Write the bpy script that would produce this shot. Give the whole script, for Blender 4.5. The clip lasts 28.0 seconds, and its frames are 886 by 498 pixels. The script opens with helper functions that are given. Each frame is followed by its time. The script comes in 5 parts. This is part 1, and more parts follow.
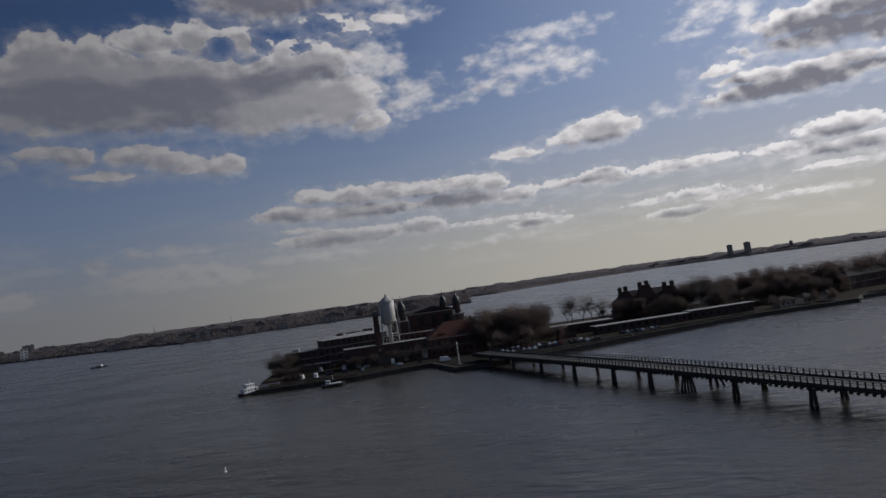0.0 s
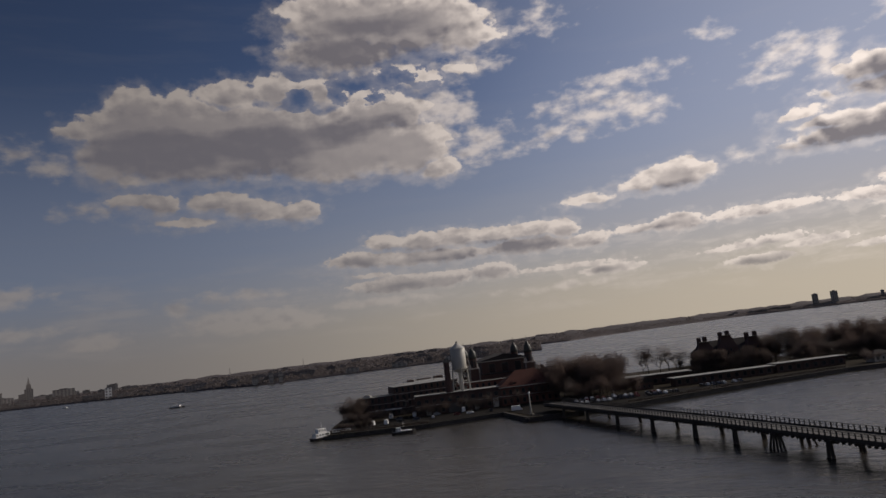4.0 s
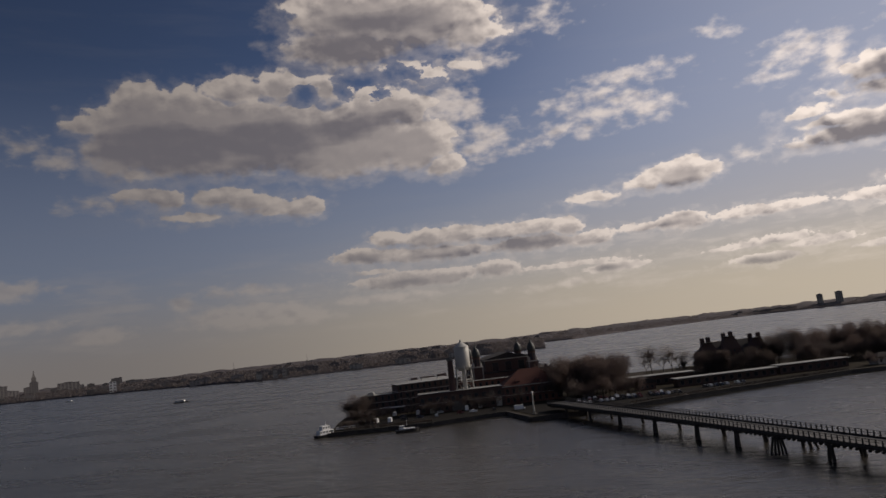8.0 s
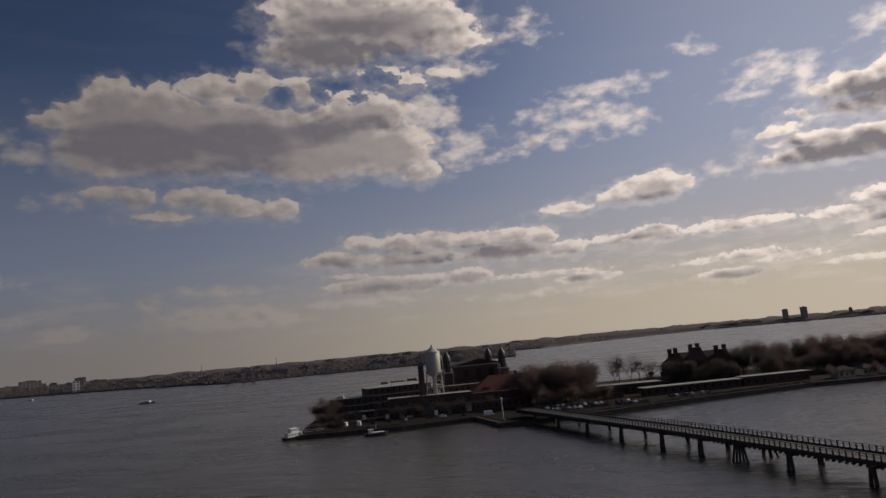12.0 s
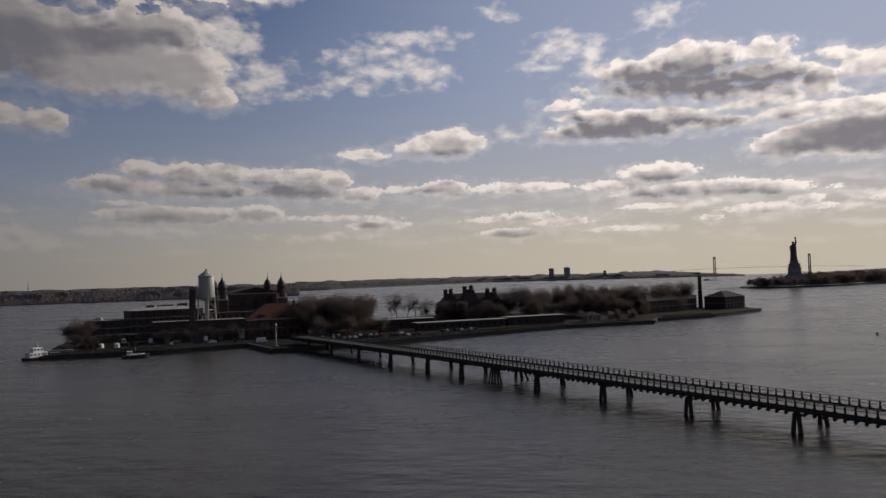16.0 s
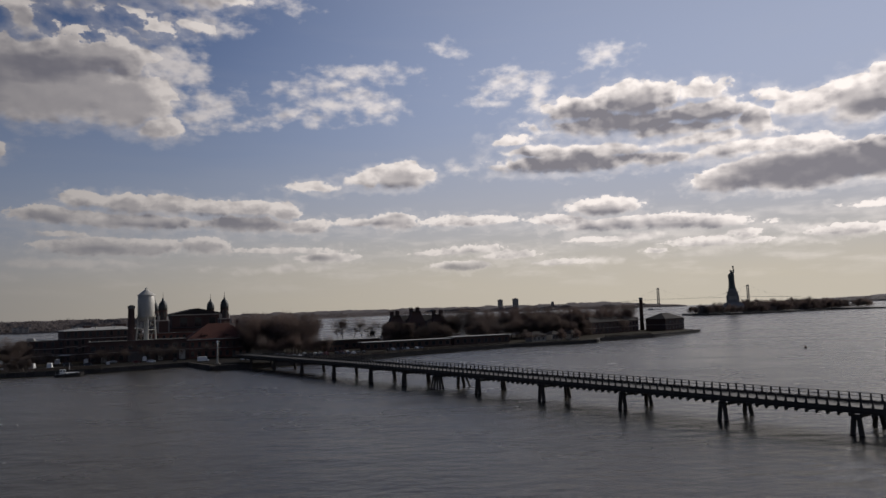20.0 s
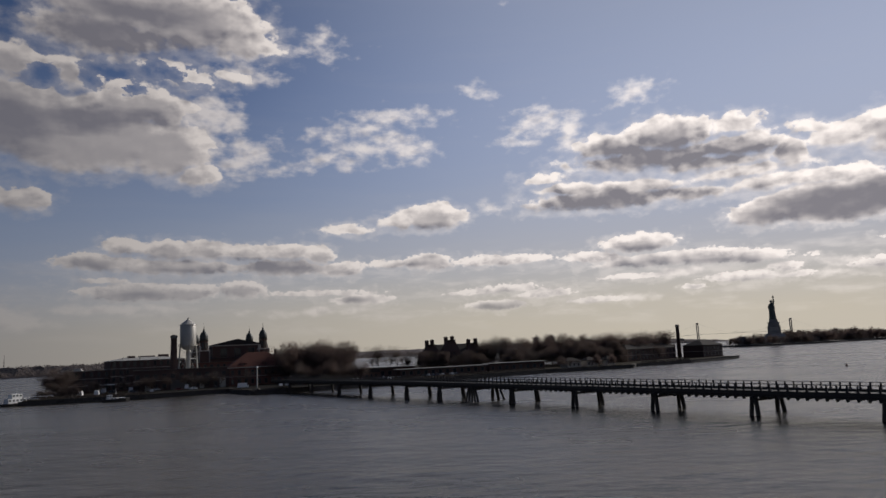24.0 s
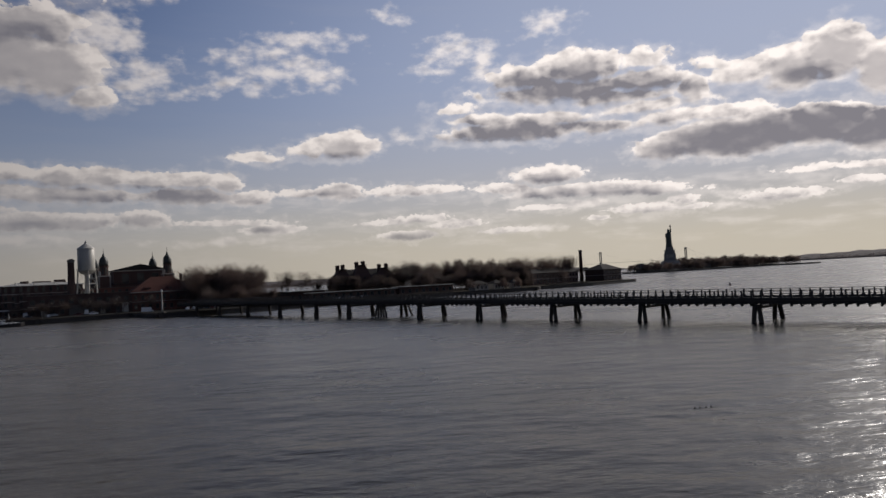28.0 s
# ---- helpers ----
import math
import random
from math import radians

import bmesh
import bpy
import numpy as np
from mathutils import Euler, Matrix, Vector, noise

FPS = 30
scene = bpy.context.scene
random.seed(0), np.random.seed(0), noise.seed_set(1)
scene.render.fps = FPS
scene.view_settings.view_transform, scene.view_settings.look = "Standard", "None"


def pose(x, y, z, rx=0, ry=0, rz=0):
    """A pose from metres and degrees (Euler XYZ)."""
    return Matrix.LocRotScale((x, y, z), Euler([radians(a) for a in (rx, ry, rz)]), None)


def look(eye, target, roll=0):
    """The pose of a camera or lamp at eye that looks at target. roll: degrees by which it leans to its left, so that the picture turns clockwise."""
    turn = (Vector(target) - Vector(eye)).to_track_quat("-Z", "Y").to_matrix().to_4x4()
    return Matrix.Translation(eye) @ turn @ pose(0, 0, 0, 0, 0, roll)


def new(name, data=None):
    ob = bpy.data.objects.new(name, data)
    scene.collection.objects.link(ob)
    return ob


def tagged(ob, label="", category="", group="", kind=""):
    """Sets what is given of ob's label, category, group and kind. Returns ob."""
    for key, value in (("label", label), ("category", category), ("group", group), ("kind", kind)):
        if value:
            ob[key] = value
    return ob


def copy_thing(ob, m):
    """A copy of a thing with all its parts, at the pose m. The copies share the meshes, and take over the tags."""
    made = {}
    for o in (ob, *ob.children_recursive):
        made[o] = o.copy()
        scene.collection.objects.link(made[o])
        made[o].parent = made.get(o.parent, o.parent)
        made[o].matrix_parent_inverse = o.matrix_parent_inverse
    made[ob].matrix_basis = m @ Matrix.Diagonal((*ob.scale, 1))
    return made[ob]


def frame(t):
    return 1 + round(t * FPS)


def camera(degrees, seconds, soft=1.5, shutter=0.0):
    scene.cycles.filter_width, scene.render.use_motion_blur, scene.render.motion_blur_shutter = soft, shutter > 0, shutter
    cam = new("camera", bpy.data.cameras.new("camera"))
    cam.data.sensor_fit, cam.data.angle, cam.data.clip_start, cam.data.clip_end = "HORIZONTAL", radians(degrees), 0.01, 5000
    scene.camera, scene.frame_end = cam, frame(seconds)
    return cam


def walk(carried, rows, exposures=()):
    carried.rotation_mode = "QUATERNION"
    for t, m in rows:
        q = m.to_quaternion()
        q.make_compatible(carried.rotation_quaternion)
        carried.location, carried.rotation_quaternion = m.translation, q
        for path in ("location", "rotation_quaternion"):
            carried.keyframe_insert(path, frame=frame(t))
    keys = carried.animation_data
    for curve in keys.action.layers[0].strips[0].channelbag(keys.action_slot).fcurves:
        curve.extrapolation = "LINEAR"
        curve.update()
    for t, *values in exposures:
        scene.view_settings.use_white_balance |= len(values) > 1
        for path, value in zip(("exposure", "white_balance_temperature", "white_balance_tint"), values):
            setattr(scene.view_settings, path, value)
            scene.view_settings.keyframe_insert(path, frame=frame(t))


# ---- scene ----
cam = camera(63.6, 28.0)
PATH = [
    (0, (0.077, 1.651, 43.058), (-11.513, 39.867, 45.335), -7.88),
    (0.5, (-0.329, -0.276, 43.28), (-15.621, 36.387, 47.967), -7.52),
    (1, (-0.476, 0.321, 43.38), (-14.927, 37.041, 49.923), -8.55),
    (1.5, (-0.673, 0.958, 43.477), (-15.524, 37.666, 49.13), -8.04),
    (2, (-0.898, 1.555, 43.572), (-15.1, 38.52, 49.219), -7.55),
    (2.5, (-1.12, 2.028, 43.66), (-15.01, 39.16, 48.982), -8.26),
    (3, (-1.264, 2.243, 43.736), (-16.251, 39.145, 47.433), -8.92),
    (3.5, (-1.248, 2.115, 43.804), (-16.061, 38.996, 48.314), -7.37),
    (5.5, (-0.808, 1.047, 44.083), (-15.677, 37.699, 50.045), -6.84),
    (6, (-0.724, 0.853, 44.201), (-15.599, 37.443, 50.516), -7.35),
    (6.5, (-0.698, 0.748, 44.418), (-14.991, 37.555, 50.818), -6.85),
    (7, (-0.679, 0.613, 44.669), (-15.165, 37.476, 50.259), -5.93),
    (7.5, (-0.634, 0.386, 44.894), (-15.641, 37.073, 50.262), -6.01),
    (8, (-0.559, 0.063, 45.072), (-15.625, 36.758, 50.222), -6.52),
    (8.5, (-0.455, -0.34, 45.201), (-15.431, 36.435, 50.03), -5.93),
    (9, (-0.317, -0.781, 45.283), (-15.637, 35.892, 49.795), -5.22),
    (9.5, (-0.132, -1.199, 45.323), (-15.58, 35.413, 49.898), -5.69),
    (10, (0.103, -1.525, 45.329), (-15.566, 35.003, 49.82), -5.74),
    (10.5, (0.35, -1.711, 45.292), (-15.461, 34.807, 49.35), -5.48),
    (11, (0.467, -1.777, 45.117), (-14.625, 34.943, 50.004), -5.91),
    (11.5, (0.272, -1.817, 44.64), (-14.205, 35.028, 50.369), -5.90),
    (13.5, (-1, -1.498, 41.734), (-10.654, 37.212, 44.623), -3.35),
    (14, (-0.995, -0.756, 40.794), (-9.373, 38.282, 43.217), -3.50),
    (14.5, (-0.507, 0.654, 39.605), (-7.393, 39.933, 42.727), -1.68),
    (15, (0.159, 2.051, 38.295), (-5.82, 41.573, 39.803), -2.16),
    (15.5, (0.799, 3.071, 36.966), (-3.02, 42.83, 39.111), -1.64),
    (16, (1.355, 3.652, 35.668), (-1.3, 43.531, 37.28), -1.61),
    (16.5, (1.816, 3.838, 34.426), (-0.174, 43.721, 36.749), -3.02),
    (17, (2.185, 3.717, 33.253), (1.242, 43.582, 36.403), -2.52),
    (17.5, (2.477, 3.398, 32.144), (2.733, 43.33, 34.467), -1.56),
    (18, (2.72, 2.981, 31.084), (2.495, 42.956, 32.482), -1.60),
    (18.5, (2.941, 2.536, 30.056), (2.554, 42.507, 31.533), -0.56),
    (19, (3.16, 2.091, 29.04), (2.678, 42.035, 31.101), -2.65),
    (19.5, (3.38, 1.634, 28.014), (3.189, 41.522, 30.997), -2.65),
    (20, (3.571, 1.105, 26.93), (3.785, 40.964, 30.28), -1.77),
    (20.5, (3.683, 0.444, 25.749), (4.087, 40.329, 28.755), -2.22),
    (22.5, (3.89, -2.455, 20.964), (3.66, 37.264, 25.69), -2.37),
    (23, (3.92, -3.153, 19.852), (2.295, 36.348, 25.94), -3.34),
    (23.5, (3.934, -3.818, 18.798), (1.723, 35.655, 24.88), -2.79),
    (24, (3.941, -4.512, 17.741), (2.356, 35.056, 23.383), -2.62),
    (24.5, (3.949, -5.249, 16.702), (2.764, 34.308, 22.517), -3.17),
    (25, (3.966, -5.989, 15.742), (2.211, 33.817, 19.261), -4.01),
    (25.5, (4.001, -6.66, 14.927), (1.445, 32.66, 21.811), -2.34),
    (26, (4.062, -7.181, 14.304), (2.11, 31.864, 22.77), -3.14),
    (26.5, (4.158, -7.491, 13.885), (2.331, 32.443, 15.287), -3.70),
    (27, (4.298, -7.56, 13.642), (5.035, 32.418, 14.727), -3.47),
    (27.5, (4.491, -7.385, 13.523), (4.321, 32.604, 14.454), -3.00),
    (28, (4.746, -6.967, 13.468), (7.873, 32.881, 15.005), -2.95),
]
EXPOSURES = [(0, -0.44, 5900, 11), (1, -0.38, 6150, 14), (2.2, -0.38, 6400, 15), (3.2, -0.37, 6720, 15), (11.5, -0.38, 6880, 16), (14.5, -0.37, 6740, 14), (18, -0.31, 6350, 13), (28, -0.27, 6380, 13)]
walk(cam, [(t, look(eye, target, roll)) for t, eye, target, roll in PATH], EXPOSURES)

# ---- light ----
SUN_AZ, SUN_EL = radians(47), radians(30)
sun_dir = Vector((math.sin(SUN_AZ) * math.cos(SUN_EL), math.cos(SUN_AZ) * math.cos(SUN_EL), math.sin(SUN_EL)))
sun = new("sun", bpy.data.lights.new("sun", "SUN"))
sun.data.energy, sun.data.angle, sun.data.color = 3.2, radians(0.53), (1.0, 0.94, 0.84)
sun.matrix_world = look(sun_dir * 100, (0, 0, 0))

# ---- sky ----
# Clouds as overlapping puffs (bearing, height, half width, half height), in degrees: solid banks, thin wisps, gaps,
# thick cores with shade painted in.
BANK_WEST = [
    (-38.2, 17.4, 10.84, 3.3), (-43.3, 17.5, 6.16, 3.38), (-48.6, 18.1, 1.72, 1.11), (-44.6, 19.9, 2.64, 1.69), (-41.3, 19.6, 2.53, 1.73), (-37.8, 20.7, 2.63, 1.41),
    (-34, 20.8, 2.48, 1.68), (-30.4, 20.7, 2.77, 1.61), (-25.9, 18.7, 4.66, 2.08), (-29.4, 16.5, 7.8, 3.07), (-23.8, 15.9, 3.72, 2.43), (-21.7, 14, 2.31, 1.16),
    (-46.7, 16.3, 2.73, 2.03), (-45.4, 14.9, 2.78, 1.03), (-45.5, 13.2, 1.97, 0.91), (-43.5, 12.8, 1.82, 0.92), (-39.4, 12.8, 2.55, 1.08), (-37.3, 12.3, 2.81, 1),
    (-33.3, 11.7, 2, 1.02), (-36.4, 11.7, 2.61, 0.7), (-41.5, 11.5, 2.9, 0.6),
]
BANK_UPPER = [
    (-28.4, 23.8, 5.9, 2.09), (-22.3, 24.7, 5.56, 2.05), (-18.4, 23.9, 3.55, 1.46), (-16.2, 23.5, 1.81, 0.66), (-34.2, 20.2, 1.4, 1.34), (-30.6, 20.3, 1.87, 0.62),
    (-29.9, 21.3, 2.28, 0.54), (-26, 20.3, 2.41, 0.56), (-21.9, 21, 2.54, 1.06), (-18.9, 21.4, 1.75, 0.62), (-25.6, 22.1, 4.88, 0.63), (-26.8, 25.7, 7.16, 2.43),
    (-22, 25.2, 6.26, 2.19), (-29, 26.9, 3.33, 1.65), (-25.1, 27.2, 3.86, 1.4), (-32.3, 26.7, 1.68, 0.82),
]
BANK_LOW = [
    (-3.1, 10.6, 3.13, 1.22), (-5.8, 10.3, 1.74, 0.77), (-9.9, 9.8, 2.17, 0.54), (-26.8, 8.5, 1.6, 0.74), (-23.5, 8.3, 2.2, 0.97), (-21, 8.3, 2.48, 0.9),
    (-17.7, 8.1, 2.56, 0.79), (-14.7, 8.1, 2.19, 0.8), (-12.2, 7.9, 1.42, 0.85), (-28.1, 7.4, 3.36, 0.82), (-23.4, 7.1, 5.99, 0.8), (-15.1, 7, 4.35, 0.84),
    (-10.7, 6.7, 2.24, 0.67), (-6.6, 7, 2.27, 0.45), (-3.7, 7, 2.28, 0.81), (2.5, 6.9, 4.53, 0.54), (-25.8, 5.2, 4.23, 0.83), (-22.2, 5.2, 2.82, 0.76),
    (-18.1, 5.3, 1.9, 0.74), (-12.5, 4.9, 4.41, 0.27), (-9, 4.3, 2.69, 0.54), (-27.7, 6.1, 1.87, 0.29),
]
BANK_EAST = [
    (16, 15.5, 3.47, 1.52), (11.6, 15.1, 3.35, 1.21), (14.6, 14, 7.05, 1.29), (20.8, 14.1, 4.16, 1.16), (20.9, 15.6, 2.31, 0.82), (24.5, 13, 1.42, 1.29),
    (18.7, 13.1, 6.09, 0.92), (6.5, 13.1, 2.04, 0.53), (10.8, 11.2, 7, 1.14), (13.5, 12, 4.71, 0.78), (7.8, 12.2, 2.47, 0.71), (17.6, 11, 3.47, 0.68),
    (22.8, 11.2, 3.8, 0.9), (21, 12.2, 5.89, 0.75), (26.5, 11, 3.92, 0.79), (13.1, 7.5, 3.06, 0.87), (10.1, 6.7, 2.83, 0.58), (14.3, 6.2, 6.27, 0.65),
    (18.4, 6.1, 3.38, 0.72), (21.3, 5.8, 2.48, 0.62), (23.3, 4.9, 1.33, 0.53), (20.8, 4.4, 3.25, 0.46), (23.8, 4.3, 1.31, 0.32), (12.5, 5, 2.54, 0.31),
]
BANK_SOUTH = [
    (27.2, 9.3, 6.42, 1.81), (32.8, 9.3, 4.26, 1.65), (22.3, 8.8, 2.98, 1.11), (36.5, 8.4, 3.29, 1.59), (27.9, 13.6, 2.95, 1.12), (31.2, 13.4, 2.43, 1.94),
    (34.2, 14.1, 2.66, 2.18), (36.8, 12.5, 1.99, 2.14), (25.6, 14.6, 1.12, 0.6), (31.9, 6.3, 2.15, 0.32), (35.7, 6.2, 2, 0.39), (30.3, 4.6, 2.94, 0.53),
    (35.3, 5.2, 1.51, 0.39), (3, 4.7, 2.25, 0.4), (0.5, 4.5, 2.71, 0.32), (5.5, 4.1, 2.44, 0.45), (1.8, 3.4, 2.7, 0.49), (9.8, 3.4, 2.37, 0.31),
    (17, 3.9, 1.05, 0.21), (25.2, 5.6, 0.5, 0.16),
]
BANK_AROUND = [
    (46, 12, 6, 2), (54, 7, 7, 1.6), (70, 14, 9, 3), (-84, 16, 10, 3.5), (-76, 8, 6, 1.5), (100, 18, 12, 4),
    (-120, 22, 14, 5), (150, 20, 14, 5), (5, 38, 7, 2), (-50, 42, 9, 3), (30, 36, 6, 2),
]
WISPS_WEST = [
    (-47.8, 12.6, 1.71, 0.41), (-50.7, 15.8, 1.32, 0.79), (-52.8, 16.8, 1.2, 0.46), (-54.4, 6.7, 3, 0.77), (-53.4, 4.2, 3.38, 0.5), (-48.5, 3.2, 2.22, 0.65),
    (-38.1, 5.6, 3.4, 0.44), (-42.7, 4.9, 1.01, 0.68), (-33.7, 3.2, 2.63, 0.58), (-37.8, 3.7, 5.09, 1.05), (-21, 18.6, 2.12, 1.67), (-18.9, 18, 1.13, 1.18),
    (-21.5, 16.4, 1.68, 1.89), (-18.5, 15, 2.16, 0.86), (-17.2, 16, 1.49, 0.95), (-15.9, 14.6, 1.1, 0.31), (-11.6, 24.4, 0.93, 0.79), (-13.5, 23.6, 1.61, 0.33),
    (-18.5, 21.8, 2.64, 0.91),
]
WISPS_EAST = [
    (-11.4, 15.4, 2.5, 0.49), (-8.6, 16.1, 2.31, 0.66), (-6.3, 16.8, 1.4, 0.8), (-10.9, 17.3, 1.61, 0.48), (-8.6, 17.8, 2.09, 0.57), (-6.2, 18.5, 2.25, 0.61),
    (-3.9, 18.7, 1.22, 0.39), (-4.4, 16, 1.4, 0.89), (6.4, 17.8, 2.02, 0.78), (8.6, 16.7, 1.09, 1.22), (5.6, 16.7, 1.15, 0.31), (13.9, 19.1, 1.49, 0.71),
    (1.5, 20.3, 0.75, 0.35), (1.8, 11.2, 0.6, 0.45), (4.9, 16.1, 0.92, 0.26), (15.9, 5.1, 2.05, 0.47), (-12.5, 3.5, 3.95, 0.27), (-27.3, 4.1, 4.5, 0.41),
    (12.4, 3.5, 1.69, 0.31), (26.5, 4.3, 1.74, 0.28), (27.3, 5, 1.72, 0.39),
]
BANK_HIGH = [(-25, 30.9, 4.6, 1.2), (-19.6, 29.9, 2.2, 0.8)]
WISPS_HIGH = [(4, 28.6, 2.2, 0.9), (8, 29.8, 2.6, 1.1), (13.5, 29.9, 2.4, 1.0), (10.5, 30.6, 3.0, 1.0)]
GAPS = [
    (-32.3, 20.4, 0.94, 0.76), (-27.4, 21.1, 1.82, 0.71), (-29.1, 20.6, 0.54, 0.47), (-24, 21.5, 1.41, 0.52), (-26.6, 20.4, 0.88, 0.32), (-21.5, 22.1, 1.03, 0.24),
    (-19.3, 20.3, 2.17, 0.33),
]
SHADE_CORES_WEST = [
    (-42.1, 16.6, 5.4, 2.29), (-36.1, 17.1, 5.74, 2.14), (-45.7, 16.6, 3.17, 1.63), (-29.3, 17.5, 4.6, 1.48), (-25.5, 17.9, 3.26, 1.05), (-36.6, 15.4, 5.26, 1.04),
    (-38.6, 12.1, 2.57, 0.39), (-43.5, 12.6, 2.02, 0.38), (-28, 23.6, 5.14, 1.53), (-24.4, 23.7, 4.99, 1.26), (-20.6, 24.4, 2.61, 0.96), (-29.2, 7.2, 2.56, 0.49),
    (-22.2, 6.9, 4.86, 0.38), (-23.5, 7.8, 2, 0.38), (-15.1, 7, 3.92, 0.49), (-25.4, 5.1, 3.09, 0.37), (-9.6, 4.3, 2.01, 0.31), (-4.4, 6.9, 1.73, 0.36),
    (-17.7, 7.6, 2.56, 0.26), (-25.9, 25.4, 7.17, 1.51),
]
SHADE_CORES_EAST = [
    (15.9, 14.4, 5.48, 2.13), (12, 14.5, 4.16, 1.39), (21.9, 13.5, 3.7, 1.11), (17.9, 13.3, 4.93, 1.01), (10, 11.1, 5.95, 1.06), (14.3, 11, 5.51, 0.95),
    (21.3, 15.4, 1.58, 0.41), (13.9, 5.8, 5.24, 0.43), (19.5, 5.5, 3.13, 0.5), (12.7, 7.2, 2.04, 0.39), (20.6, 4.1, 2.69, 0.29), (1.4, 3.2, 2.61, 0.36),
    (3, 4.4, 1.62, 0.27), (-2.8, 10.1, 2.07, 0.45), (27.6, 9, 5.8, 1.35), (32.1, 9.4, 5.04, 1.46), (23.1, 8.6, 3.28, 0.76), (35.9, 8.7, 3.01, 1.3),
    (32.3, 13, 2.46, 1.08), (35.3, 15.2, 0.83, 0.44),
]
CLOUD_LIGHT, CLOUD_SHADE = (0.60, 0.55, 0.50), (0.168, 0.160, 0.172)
HAZE_EAST, HAZE_SOUTH = (0.205, 0.197, 0.190), (0.67, 0.605, 0.475)
HAZE_HIGH = (0.58, 0.555, 0.53)
VEIL = (0.48, 0.54, 0.68)
SKY_GAIN = 0.06

world = bpy.data.worlds.new("harbour_sky")
world.use_nodes = True
scene.world = world


class Nodes:
    """Small helper to wire nodes."""

    def __init__(self, tree):
        self.tree = tree

    def add(self, kind, **props):
        node = self.tree.nodes.new(kind)
        for key, value in props.items():
            setattr(node, key, value)
        return node

    def feed(self, socket, value):
        if isinstance(value, bpy.types.NodeSocket):
            self.tree.links.new(value, socket)
        else:
            socket.default_value = value

    def math(self, op, a, b=0.0, c=0.0, clamp=False):
        node = self.add("ShaderNodeMath", operation=op, use_clamp=clamp)
        for socket, value in zip(node.inputs, (a, b, c)):
            self.feed(socket, value)
        return node.outputs[0]

    def vec(self, op, a, b=(0, 0, 0), c=(0, 0, 0)):
        node = self.add("ShaderNodeVectorMath", operation=op)
        for socket, value in zip(node.inputs, (a, b, c)):
            self.feed(socket, value)
        return node.outputs["Value" if op in ("LENGTH", "DOT_PRODUCT") else "Vector"]

    def ramp(self, value, a, b, lo=0.0, hi=1.0, smooth=True):
        node = self.add("ShaderNodeMapRange", interpolation_type="SMOOTHSTEP" if smooth else "LINEAR")
        for socket, v in zip(node.inputs, (value, a, b, lo, hi)):
            self.feed(socket, v)
        return node.outputs[0]

    def mix(self, f, a, b, blend="MIX"):
        node = self.add("ShaderNodeMix", data_type="RGBA", blend_type=blend)
        self.feed(node.inputs["Factor"], f)
        self.feed(node.inputs["A"], a)
        self.feed(node.inputs["B"], b)
        return node.outputs["Result"]

    def noise(self, vector, scale, detail=4.0, rough=0.55, out="Fac"):
        node = self.add("ShaderNodeTexNoise")
        self.feed(node.inputs["Vector"], vector)
        node.inputs["Scale"].default_value = scale
        node.inputs["Detail"].default_value = detail
        node.inputs["Roughness"].default_value = rough
        return node.outputs[out]


def puff_field(name, *banks, blend=0.25):
    """Node group: place in the sky (bearing, height in degrees) -> degrees by which it lies inside the nearest puff."""
    g = bpy.data.node_groups.new(name, "ShaderNodeTree")
    g.interface.new_socket("Place", in_out="INPUT", socket_type="NodeSocketVector")
    g.interface.new_socket("Depth", in_out="OUTPUT", socket_type="NodeSocketFloat")
    n = Nodes(g)
    place = n.add("NodeGroupInput").outputs[0]
    depth = None
    for bank in banks:
        for az, el, w, h in bank:
            q = n.vec("MULTIPLY_ADD", place, (1 / w, 1 / h, 0), (-az / w, -el / h, 0))
            puff = n.math("MULTIPLY_ADD", n.vec("LENGTH", q), -h, h)
            depth = puff if depth is None else n.math("SMOOTH_MAX", depth, puff, blend)
    g.links.new(n.math("MAXIMUM", depth, -4.0), n.add("NodeGroupOutput").inputs[0])
    return g


